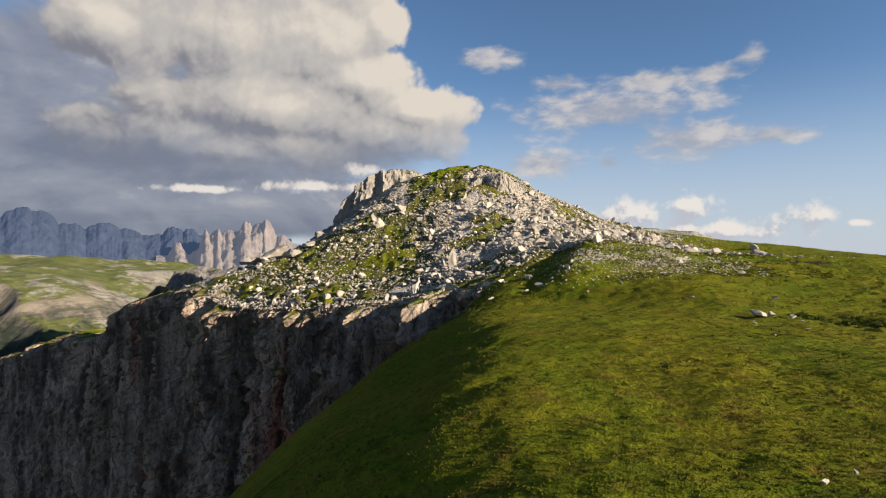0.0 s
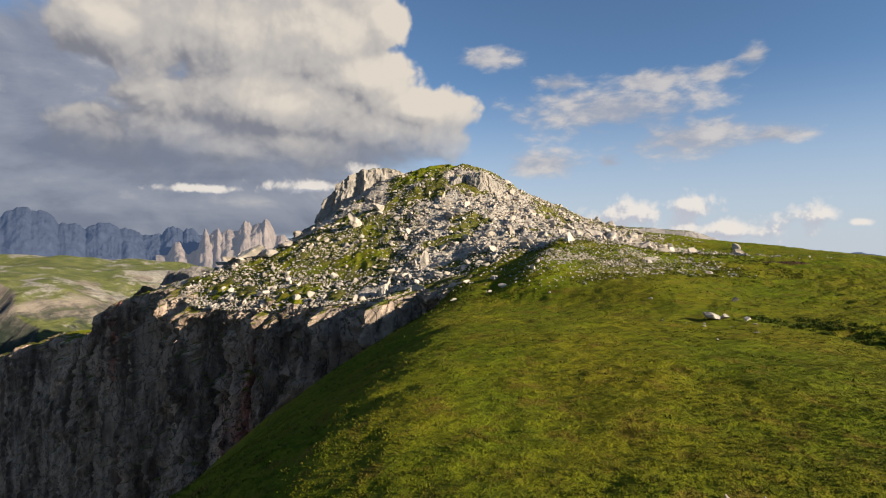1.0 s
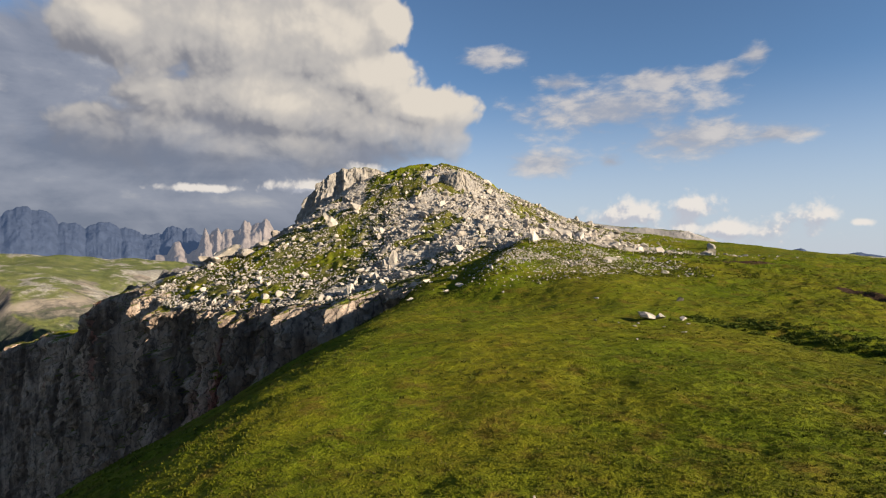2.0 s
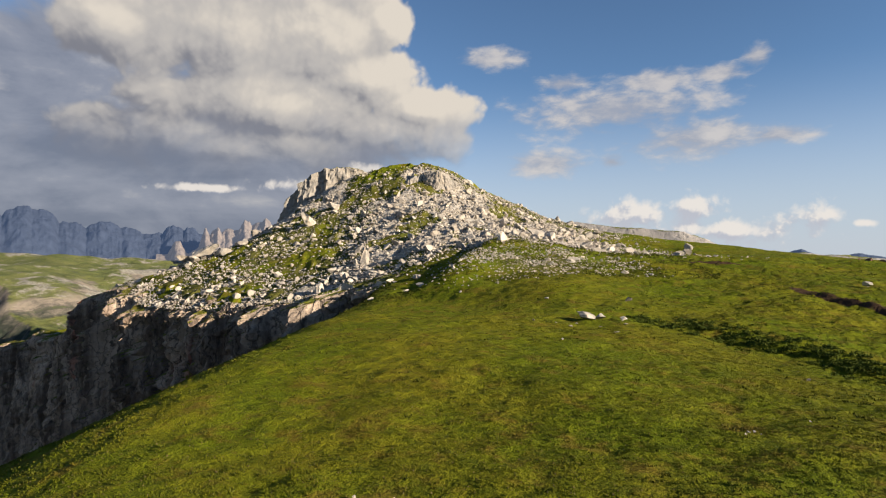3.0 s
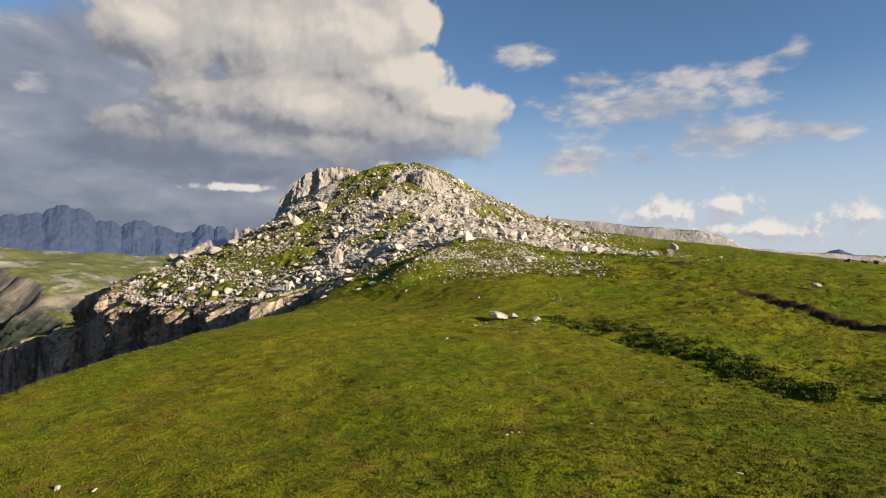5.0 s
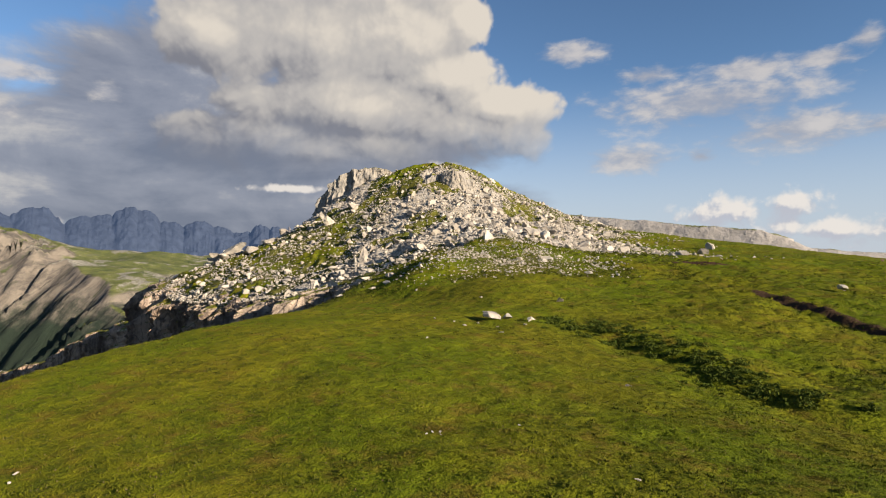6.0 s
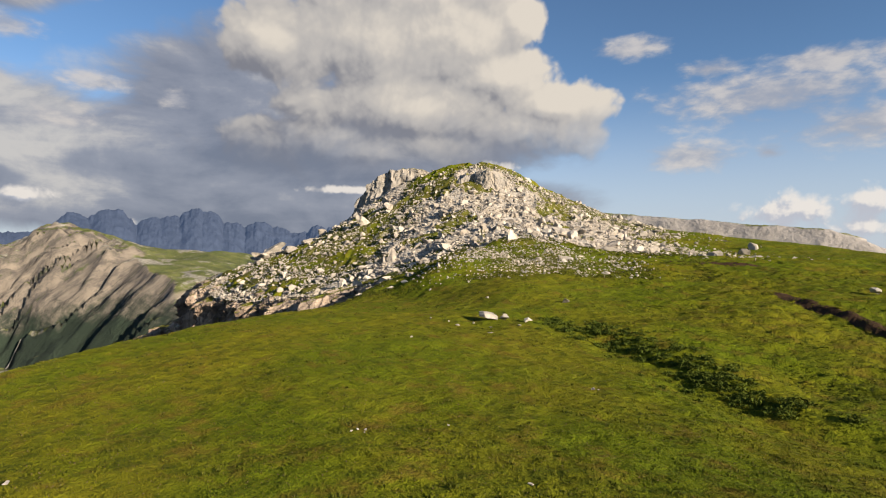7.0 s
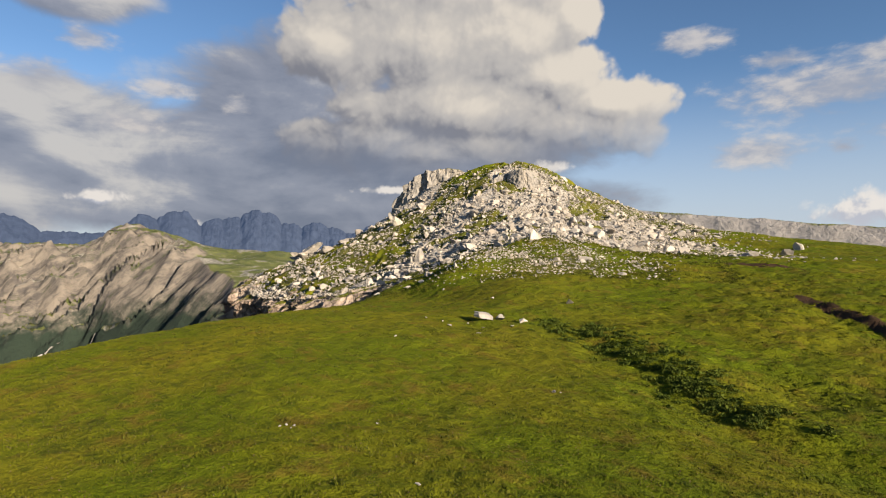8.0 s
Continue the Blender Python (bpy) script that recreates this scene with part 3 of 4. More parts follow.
def bare_and_shade(x, y):
    """Bare brown earth along the eroded banks; on the scarps also their shadow, painted in the same brown."""
    soil_shade = np.zeros(np.shape(x))
    for (line, h, width, last), share in zip(BANKS, (0.0, 1.0, 0.0, 1.0)):
        d, a = along(line, x, y)
        soil_shade = np.maximum(soil_shade, share * np.exp(-((d / 1.1) ** 2)) * ramp(a, 0, 4))
    # scarp edges: bare earth together with the scarps' shadow as dark colour
    scarp = fbm(x / 6.0 + 0.15 * y, y / 2.0, octaves=3, gain=0.6)
    patch = ramp(fbm(x / 13 + 5, y / 9, octaves=2), -0.05, 0.4) * ramp(x, 52, 62) * ramp(y, 44, 56) * (1 - ramp(y, 118, 130))
    edge = np.exp(-(((scarp - 0.24) / 0.05) ** 2)) * ramp(fbm(x / 1.9, y / 1.3, octaves=2), -0.15, 0.3)
    return np.maximum(soil_shade, 0.8 * patch * edge)


gx = spread(-4400, -62, 112, 4400, 0.5, 1.06)
gy = spread(-1500, 18, 250, 4600, 0.5, 1.06)
GX, GY = np.meshgrid(gx, gy)
GZ, GOUT = land(GX, GY)
GZ = GZ + relief(GX, GY, GOUT)
ground = grid_mesh("ground", GX, GY, GZ, GROUND_MAT, [("stony", stoniness(GX, GY)), ("soil_shade", bare_and_shade(GX, GY))])
tagged(ground, "rolling alpine turf with scree on a rocky hill", "ground", kind="structure")


def cliff(name, path, tall, step, rise, cap, tops=None):
    """A rock wall hung along a rim: buttresses, upright cracks, ledges and broken edges."""
    pts = [Vector(p) for p in path]
    us = []
    for a, b in zip(pts, pts[1:]):
        k = max(1, int((b - a).length / step))
        us += [a.lerp(b, i / k) for i in range(k)]
    P = np.array([(p.x, p.y) for p in us])
    for _ in range(12):
        P[1:-1] = (P[:-2] + 2 * P[1:-1] + P[2:]) / 4
    T = np.gradient(P, axis=0)
    T /= np.linalg.norm(T, axis=1)[:, None]
    N = np.stack([-T[:, 1], T[:, 0]], 1)
    for _ in range(6):
        N[1:-1] = (N[:-2] + 2 * N[1:-1] + N[2:]) / 4
    arc = np.concatenate([[0], np.cumsum(np.linalg.norm(np.diff(P, axis=0), axis=1))])
    drop = np.concatenate([[0, 0.2, 0.6], np.arange(1.2, tall, rise)])
    A, Dn = np.meshgrid(arc, drop)
    butt = 6.5 * ridged(A / 24 + 0.35 * vnoise(A / 40, Dn / 50), Dn / 260, octaves=2) + 2.6 * fbm(A / 11, Dn / 60, octaves=3)
    crack = np.clip(1 - np.abs(vnoise(A / 14 + 0.5 * vnoise(A / 20, Dn / 15), Dn / 130)) * 8, 0, 1) * 8.5
    crack = crack + np.clip(1 - np.abs(vnoise(A / 4 + 0.8 * vnoise(A / 9, Dn / 9), Dn / 34)) * 7, 0, 1) * 1.8
    wa, wd = A + 2.2 * fbm(A / 7, Dn / 9, octaves=2), Dn + 3.0 * fbm(A / 9, Dn / 11, octaves=2)
    blocks = 2.7 * lattice(np.floor(wa / 5.5).astype(np.int64), np.floor(wd / 11 + 0.37 * np.floor(wa / 5.5)).astype(np.int64), 1) + 1.1 * lattice(np.floor(wa / 2.3).astype(np.int64), np.floor(wd / 4.1 + 0.37 * np.floor(wa / 2.3)).astype(np.int64), 2) + 0.7 * lattice(np.floor(wa / 1.2).astype(np.int64), np.floor(wd / 1.7 + 0.37 * np.floor(wa / 1.2)).astype(np.int64), 3)
    ledge = 1.2 * vnoise(A / 50, Dn / 7)
    fine = 0.85 * fbm(A / 2.6, Dn / 3.0, octaves=4, gain=0.65)
    body = ramp(Dn, 0.3, 6)
    shelfy = 1.3 * vnoise(A / 7, Dn / 3.0) * ramp(Dn, 0.5, 3) * (1 - ramp(Dn, 10, 22))
    swell = butt - crack + ledge + 1.2
    out = -3.0 + 0.07 * Dn + 1.5 * (1 - np.exp(-Dn / 3.0)) + np.where(swell > 0, swell * (0.8 + 0.2 * body), swell * body) + (blocks - 0.6) * ramp(Dn, 0.1, 1.6) + ramp(Dn, 0, 0.7) * 1.3 * fine + shelfy
    X, Y = P[:, 0] + N[:, 0] * out, P[:, 1] + N[:, 1] * out
    top = alp(X[0], Y[0]) - 0.3 if tops is None else np.interp(arc, np.concatenate([[0], np.cumsum([(b - a).length for a, b in zip(pts, pts[1:])])]), tops) + 4 * fbm(arc / 35, 0.5 + 0 * arc, octaves=3)
    Z = top - Dn * (1 + 0.0 * A) + 0.9 * fbm(A / 6, Dn / 9, octaves=3) * body + 0.25
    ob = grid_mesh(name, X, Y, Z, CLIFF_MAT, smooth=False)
    BX, BY, BZ = X[:1], Y[:1], Z[:1]
    for part_way in np.arange(0.12, 1.0, 0.12) if tops is None else ():
        capx, capy = X[0] + part_way * (P[:, 0] - 3 * N[:, 0] - X[0]), Y[0] + part_way * (P[:, 1] - 3 * N[:, 1] - Y[0])
        knobs = 0.7 * fbm(capx / 4, capy / 4, octaves=3) + 0.6 * ridged(capx / 2.2, capy / 2.2, octaves=2) * (fbm(capx / 7, capy / 7, octaves=2) > 0.1)
        BX, BY, BZ = np.vstack([capx, BX]), np.vstack([capy, BY]), np.vstack([alp(capx, capy) + 1.5 * knobs * part_way, BZ])
    for inward in np.arange(3.4, 3.4 + cap, max(0.5, cap / 26)):
        capx, capy = P[:, 0] - inward * N[:, 0], P[:, 1] - inward * N[:, 1]
        share = (inward - 3.4) / cap
        knobs = 0.7 * fbm(capx / 4, capy / 4, octaves=3) + 0.6 * ridged(capx / 2.2, capy / 2.2, octaves=2) * (fbm(capx / 7, capy / 7, octaves=2) > 0.1)
        capz = (alp(capx, capy) - 0.4 * max(0.0, 1 - share * 4) if tops is None else top + 1 - 0.25 * (inward - 3.4)) + 0.5 * (1 - 1.5 * share) + knobs * (1 - share)
        BX, BY, BZ = np.vstack([capx, BX]), np.vstack([capy, BY]), np.vstack([capz, BZ])
    stony = np.clip(0.42 + 0.45 * fbm(BX / 9, BY / 9, octaves=3), 0.1, 1)
    brink = grid_mesh("brink", BX, BY, BZ, GROUND_MAT, [("stony", stony), ("soil_shade", 0 * stony)])
    tagged(brink, "turf and broken rock along the cliff's brink", "ground", kind="structure")
    return tagged(ob, "dark weathered limestone cliff with reddish bands and upright cracks", "cliff", kind="structure")


cliff("cliff_near", RIM[1:7], 110, 0.6, 0.6, 13)
cliff("cliff_far", RIM[6:], 260, 2.0, 2.2, 70)
cliff("cliff_buttress", [(-165, 318), (-200, 345), (-232, 370), (-262, 392), (-300, 420), (-375, 480), (-520, 600), (-800, 800)], 240, 1.5, 1.6, 26, (-10, -38, -47, -49, -62, -84, -130, -200))


# ---- far slopes across the gorge ----
FAR_RIM = [(-500, 760), (-640, 880), (-800, 1000), (-1114, 1190), (-1400, 1120), (-1800, 1000), (-2500, 900)]


def far_alp(x, y):
    t = -105 - 0.3315 * (x + 614) + 0.0353 * (y - 870) + 20 * fbm(x / 170, y / 170, octaves=5, gain=0.5)
    top = -24 + 22 * fbm(x / 210 + 7, y / 300, octaves=3) + 62 * ramp(-np.degrees(np.arctan2(x, y)), 37.5, 45.5) - 62 * ramp(-np.degrees(np.arctan2(x, y)), 46.6, 50.5)
    top = top + 16 * ridged(x / 80, y / 80, octaves=4) * ramp(-np.degrees(np.arctan2(x, y)), 41, 47)
    t = top - np.log1p(np.exp((top - t) / 18)) * 18
    t = t - 0.35 * np.clip(y - 1750, 0, None)
    out, arc = along(FAR_RIM, x, y)
    o = np.clip(out + 10 * fbm(arc / 60, out / 200, octaves=3), 0, None)
    skew = -0.84 * x + 0.55 * y - 0.25 * out + 30 * fbm(x / 140, y / 140, octaves=2)
    rib = (26 * ridged(skew / 120, out / 700, octaves=2) + 24 * ridged(skew / 38, out / 600, octaves=4) + 5 * fbm(x / 20, y / 20, octaves=2)) * ramp(o, 0, 50) * (1 - 0.45 * (1 - ramp(arc, 380, 720)))
    rib = rib + 16 * ridged(skew / 55, out / 80, octaves=3) * np.exp(-((out + 5) / 40) ** 2) * ramp(-x, 850, 1000)
    t = t - (0.95 + 0.65 * (1 - ramp(arc, 380, 720))) * o + rib
    return np.maximum(t, -255 + 18 * fbm(x / 90, y / 90, octaves=3)) - 260 * ramp(x + 0.36 * y, 0, 150)


fx, fy = np.meshgrid(np.arange(-2400, -260, 6.5), np.arange(620, 2100, 6.5))
far_side = grid_mesh("mountainside", fx, fy, far_alp(fx, fy), FAR_MEADOW_MAT)
tagged(far_side, "sunlit ribbed mountainside with green pasture above a gorge", "mountainside", kind="structure")


def ribbon(name, label, path, width, height, lift, mat):
    """A road laid over a slope."""
    P = np.array(path, float)
    fine = np.stack([np.interp(np.linspace(0, 1, 60), np.linspace(0, 1, len(P)), P[:, k]) for k in (0, 1)], -1)
    for _ in range(8):
        fine[1:-1] = (fine[:-2] + 2 * fine[1:-1] + fine[2:]) / 4
    t = np.gradient(fine, axis=0)
    t /= np.linalg.norm(t, axis=1)[:, None]
    side = np.stack([-t[:, 1], t[:, 0]], -1)
    across = np.linspace(-width / 2, width / 2, 4)
    X = fine[:, 0][:, None] + side[:, 0][:, None] * across
    Y = fine[:, 1][:, None] + side[:, 1][:, None] * across
    return tagged(grid_mesh(name, X, Y, height(X, Y) + lift, mat), label, "road", kind="structure")


ribbon("road", "pale gravel road in the valley", [(-1320, 780), (-1225, 830), (-1195, 872), (-1160, 925)], 3.5, far_alp, 2.0, TABLE_MAT)
ribbon("road", "pale gravel track climbing the far slope", [(-1222, 832), (-1160, 868), (-1115, 905), (-1070, 940)], 4, far_alp, 2.0, TABLE_MAT)


def shelf(x, y):
    """The low green shelf between the buttress and the pasture across the gorge."""
    d, a = along([(-262, 510), (-350, 607), (-402, 639), (-445, 651), (-520, 670), (-700, 710), (-940, 785)], x, y)
    top = np.interp(a, [0, 131, 192, 237, 315, 499, 750], [-84, -90, -93, -106, -155, -230, -290])
    return top + 0.5 - 0.06 * np.clip(-d, 0, 60) - 0.25 * np.clip(-d - 60, 0, None) - 25.0 * np.clip(d + 9, 0, None) + 3 * fbm(x / 30, y / 30, octaves=3)


hx, hy = np.meshgrid(np.arange(-960, -250, 4.0), np.arange(560, 860, 4.0))
tagged(grid_mesh("shelf", hx, hy, shelf(hx, hy), FAR_MEADOW_MAT), "green shelf on top of a rock buttress", "hillside", kind="structure")


def spur(x, y):
    """The lit ridge beyond the gorge's head."""
    d, a = along([(-362, 655), (-330, 690), (-220, 780), (-60, 900)], x, y)
    z = -16 - 0.12 * np.clip(-d, 0, None) - 1.5 * np.clip(d, 0, 60) - 0.4 * np.clip(d - 60, 0, None)
    return z - 1.4 * np.clip(50 - a, 0, None) - 2.0 * np.clip(-365 - x, 0, None) + 5 * fbm(x / 30, y / 30, octaves=4) + 3.5 * ridged(x / 14, y / 14, octaves=2)


sx, sy = np.meshgrid(np.arange(-420, 20, 3.5), np.arange(600, 980, 3.5))
tagged(grid_mesh("ridge", sx, sy, spur(sx, sy), FAR_ROCK_MAT, smooth=False), "sunlit rocky ridge with a grassy back", "ridge", kind="structure")


def mesa(x, y):
    """The bare grey tableland behind the alp."""
    d, a = along([(20, 860), (60, 800), (313, 690), (345, 670), (480, 655), (700, 640)], x, y)
    crest = np.interp(a, [0, 72, 348, 395, 430, 520, 760], [62, 60, 31, 12, 8, 4, -20])
    z = crest - 0.03 * np.clip(d, 0, None) - 0.9 * np.clip(-d - 3, 0, 25) - 0.25 * np.clip(-d - 28, 0, None)
    return z + 1.2 * fbm(x / 22, y / 22, octaves=4)


tx, ty = np.meshgrid(np.arange(0, 720, 4.0), np.arange(560, 900, 4.0))
tagged(grid_mesh("tableland", tx, ty, mesa(tx, ty), TABLE_MAT), "bare grey limestone tableland under the sky", "plateau", kind="structure")


def mountain_range(name, peaks, mat, label, dist, floor, lo, hi, rough, blunt=1.25, wide=1.35):
    """A skyline range at a distance: peaks are (azimuth in degrees, height as a tangent, half width in degrees)."""
    azs = np.radians(np.arange(lo, hi, 0.06))
    rs = np.linspace(dist - 800, dist + 200, 64)
    A, R = np.meshgrid(azs, rs)
    deg = np.degrees(A)
    X0, Y0 = R * np.sin(A), R * np.cos(A)
    warp = deg + 0.25 * fbm(deg / 0.9, R / 500, octaves=3)
    h = np.full(A.shape, floor)
    for a, t, wd in peaks:
        k = np.clip(1 - (np.abs(warp - a) / (wide * wd)) ** blunt, 0, 1)
        h = np.maximum(h, floor + (t - floor) * k)
    h = h + rough * (0.55 * ridged(X0 / 90, Y0 / 110, octaves=5) + 0.6 * ridged(deg / 0.55 + 40, R / 330, octaves=4)) * ramp(deg, lo, lo + 2) * (1 - ramp(deg, hi - 2, hi))
    near = np.clip(1 - np.abs(R - dist) / np.where(R < dist, 800, 200), 0, 1)
    X, Y = R * np.sin(A), R * np.cos(A)
    rib = ridged(X / 260, Y / 260, octaves=5)
    Z = -330 + (h * dist + 330 + EYE) * near ** 0.75 + 38 * rib * near * (1 - near) * 2.6
    return tagged(grid_mesh(name, X, Y, Z, mat), label, "mountains", kind="structure")


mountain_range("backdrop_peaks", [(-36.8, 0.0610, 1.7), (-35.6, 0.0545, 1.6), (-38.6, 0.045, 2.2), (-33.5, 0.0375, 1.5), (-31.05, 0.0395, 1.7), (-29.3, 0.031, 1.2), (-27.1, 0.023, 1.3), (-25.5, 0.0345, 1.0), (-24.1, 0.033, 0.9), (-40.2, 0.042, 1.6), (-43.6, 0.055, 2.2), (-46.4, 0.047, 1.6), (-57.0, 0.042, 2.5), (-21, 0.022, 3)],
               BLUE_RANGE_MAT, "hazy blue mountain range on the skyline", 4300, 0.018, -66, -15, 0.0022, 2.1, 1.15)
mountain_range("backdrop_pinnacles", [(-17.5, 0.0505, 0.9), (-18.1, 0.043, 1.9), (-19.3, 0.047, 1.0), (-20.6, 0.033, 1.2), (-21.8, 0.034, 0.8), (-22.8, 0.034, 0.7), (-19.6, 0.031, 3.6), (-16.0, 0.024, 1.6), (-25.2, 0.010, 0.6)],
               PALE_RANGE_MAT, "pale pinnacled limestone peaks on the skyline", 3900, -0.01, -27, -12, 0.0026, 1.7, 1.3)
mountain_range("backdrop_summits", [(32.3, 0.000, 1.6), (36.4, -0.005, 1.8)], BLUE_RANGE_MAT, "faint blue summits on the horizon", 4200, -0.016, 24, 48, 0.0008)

# ---- rocks ----
def ball(subdivisions):
    bm = bmesh.new()
    bmesh.ops.create_icosphere(bm, subdivisions=subdivisions, radius=1)
    v = np.array([p.co[:] for p in bm.verts])
    f = np.array([[p.index for p in q.verts] for q in bm.faces])
    bm.free()
    return v, f


def rock_shape(rng, verts, cuts=9, rough=0.07, flat=0.75):
    """A broken block: a ball cut by random planes and roughened."""
    v = verts.copy()
    for _ in range(cuts):
        n = rng.normal(size=3)
        n /= np.linalg.norm(n)
        d = rng.uniform(0.22, 0.62)
        over = v @ n - d
        v = v - np.clip(over, 0, None)[:, None] * n
    v *= rng.uniform(0.65, 1.3, 3) * (1, 1, flat)
    s = rng.uniform(0, 90)
    bump = fbm(v[:, 0] * 2.2 + s, v[:, 1] * 2.2, v[:, 2] * 2.2 + s, octaves=3)
    v = v * (1 + rough * bump)[:, None]
    return v / np.abs(v).max()


def turns(rng, k):
    """Random rotations about the upright axis with a small tilt."""
    a, t, b = rng.uniform(0, 2 * np.pi, k), rng.normal(0, 0.35, k), rng.uniform(0, 2 * np.pi, k)
    ca, sa, ct, st, cb, sb = np.cos(a), np.sin(a), np.cos(t), np.sin(t), np.cos(b), np.sin(b)
    one, nil = np.ones(k), np.zeros(k)
    rz = np.stack([ca, -sa, nil, sa, ca, nil, nil, nil, one], -1).reshape(k, 3, 3)
    rx = np.stack([one, nil, nil, nil, ct, -st, nil, st, ct], -1).reshape(k, 3, 3)
    rb = np.stack([cb, -sb, nil, sb, cb, nil, nil, nil, one], -1).reshape(k, 3, 3)
    return rz @ rx @ rb


def footing(x, y):
    """Where a rock comes to rest: the ground, or the broken top of the cliff along the brink."""
    out = along(RIM, x, y)[0]
    z = surface(x, y)
    return np.where((out > -15) & (out < 5) & (x < 14), np.maximum(alp(x, y) + 0.2, z), z)


def scatter_rocks(name, label, rng, shapes, faces, xs, ys, sizes, sink):
    """Many rocks in one mesh, each bedded in the ground."""
    k, nv = len(xs), len(shapes[0])
    pick = rng.integers(0, len(shapes), k)
    v = np.einsum("kij,knj->kni", turns(rng, k), np.array(shapes)[pick]) * sizes[:, None, None]
    v += np.stack([xs, ys, footing(xs, ys) + sink * sizes], -1)[:, None, :]
    f = (faces[None] + (np.arange(k) * nv)[:, None, None]).reshape(-1, 3)
    return tagged(mesh_of(name, v.reshape(-1, 3), f, BOULDER_MAT, smooth=False), label, "rocks", kind="stuff")


def sow(rng, count, x0, x1, y0, y1, chance):
    """Random places, kept by a chance that varies over the ground."""
    xs, ys = rng.uniform(x0, x1, count), rng.uniform(y0, y1, count)
    keep = rng.uniform(0, 1, count) < chance(xs, ys)
    return xs[keep], ys[keep]


rng = np.random.default_rng(7)
B1, F1 = ball(1)
B2, F2 = ball(2)
B3, F3 = ball(3)
SMALL = [rock_shape(rng, B1, 4, 0.16) for _ in range(16)]
MIDDLE = [rock_shape(rng, B2, 8, 0.10, 0.68) for _ in range(24)]


def rock_chance(x, y):
    s = np.maximum(stoniness(x, y), 0.10 * np.exp(-(((x - 36) / 20) ** 4 + ((y - 118) / 11) ** 4)))
    out = along(RIM, x, y)[0]
    return np.where(out < 4.0, np.clip(s + 0.35 * ramp(out, -20, -9) * ramp(-x, -2, 8), 0, 1) * (0.55 + 0.45 * (fbm(x / 5, y / 5, octaves=2) > -0.1)), 0)


xs, ys = sow(rng, 40000, -75, 112, 108, 246, rock_chance)
sz = np.clip(0.30 + 0.28 * rng.pareto(2.4, len(xs)), 0, 1.8)
sz *= np.where(ys < 130, 0.55, 1.0) * np.where(xs < -8, 0.75, 1.0)
scatter_rocks("talus_rocks", "pale broken limestone talus covering the hill", rng, MIDDLE[:12], F2, xs[:14500], ys[:14500], sz[:14500], 0.1)
xs, ys = sow(rng, 90000, -75, 115, 104, 246, lambda x, y: np.clip(rock_chance(x, y) ** 0.8 + 0.35 * np.exp(-(((x - 45) / 9) ** 2 + ((y - 116) / 9) ** 2)), 0, 1))
sz = np.clip(rng.normal(0.24, 0.1, len(xs)), 0.1, 0.5) * np.where(ys < 130, 0.55, 1.0)
scatter_rocks("talus_rubble", "small pale limestone rubble between the boulders", rng, SMALL, F1, xs[:26000], ys[:26000], sz[:26000], 0.05)

xs, ys = sow(rng, 13000, 12, 66, 102, 130, lambda x, y: np.exp(-(((x - 44) / 17) ** 4 + ((y - 117) / 10) ** 4)) * (0.15 + 0.85 * (fbm(x / 6, y / 5, octaves=2) > 0.1)))
scatter_rocks("knoll_stones", "small white stones strewn over the grassy knoll", rng, SMALL, F1, xs[:2800], ys[:2800], np.clip(rng.normal(0.17, 0.09, 2800), 0.07, 0.45)[: len(xs)], 0.1)


def rock(name, x, y, size, label, seed, stretch=(1, 1, 1), turn=0.0, cuts=12, group="", sink=0.2):
    """One boulder that can be picked out by itself."""
    r = np.random.default_rng(seed)
    v = rock_shape(r, B3, cuts, 0.17, 1.0) * size / 2 * np.array(stretch)
    ob = mesh_of(name, v, F3, BOULDER_MAT, smooth=False)
    ob.matrix_basis = pose(x, y, float(footing(np.array([x]), np.array([y]))[0]) + size / 2 * stretch[2] * (1 - sink * 2), 0, 0, turn)
    return tagged(ob, label, "boulder", group)


rock("boulder", 41.6, 73.9, 3.1, "rounded whitish boulder lying alone on the turf", 3, (1, 0.8, 0.8), 10, sink=0.32)
rock("boulder", 46.0, 74.0, 1.4, "small whitish boulder on the turf", 4, (1, 0.8, 0.75))
rock("boulder", 45.4, 71.2, 1.0, "flat whitish stone sunk in the turf", 5, (1, 0.7, 0.3))
rock("boulder", 42.9, 66.0, 0.9, "flat whitish stone sunk in the turf", 6, (1, 0.6, 0.3))
rock("boulder", 42.2, 70.4, 0.5, "small white stone in the turf", 8, (1, 0.8, 0.5))
rock("boulder", 38.4, 69.3, 0.6, "small white stone in the turf", 9, (1, 0.8, 0.6))
rock("boulder", -6.8, 139.6, 4.4, "smooth egg-shaped grey boulder perched on the brink", 12, (0.78, 0.7, 0.9), 20, 3, sink=0.25)
rock("boulder", -9.6, 140.6, 2.0, "small rounded grey boulder on the brink", 13, (1, 0.8, 0.8), 0, 1, sink=0.25)
rock("boulder", 48.5, 152.5, 7.6, "large tawny angular boulder on the hillside", 14, (1, 0.75, 0.7), -25)
rock("boulder", 2.8, 150.8, 5.6, "large split pale boulder with sharp edges", 15, (0.8, 0.7, 0.95), 35)
rock("boulder", 0.2, 151.6, 3.6, "pale angular boulder beside a larger one", 16, (0.8, 0.7, 0.95), 15)
rock("boulder", 59.5, 133.5, 8.5, "long flat white rock slab", 17, (1, 0.45, 0.2), 8)
rock("boulder", 50.2, 117.6, 3.4, "flat pale boulder on the grassy knoll", 18, (1, 0.6, 0.5), 0)
rock("boulder", 17.5, 117.0, 3.0, "pale boulder in the shaded hollow", 19, (1, 0.7, 0.6), 30)
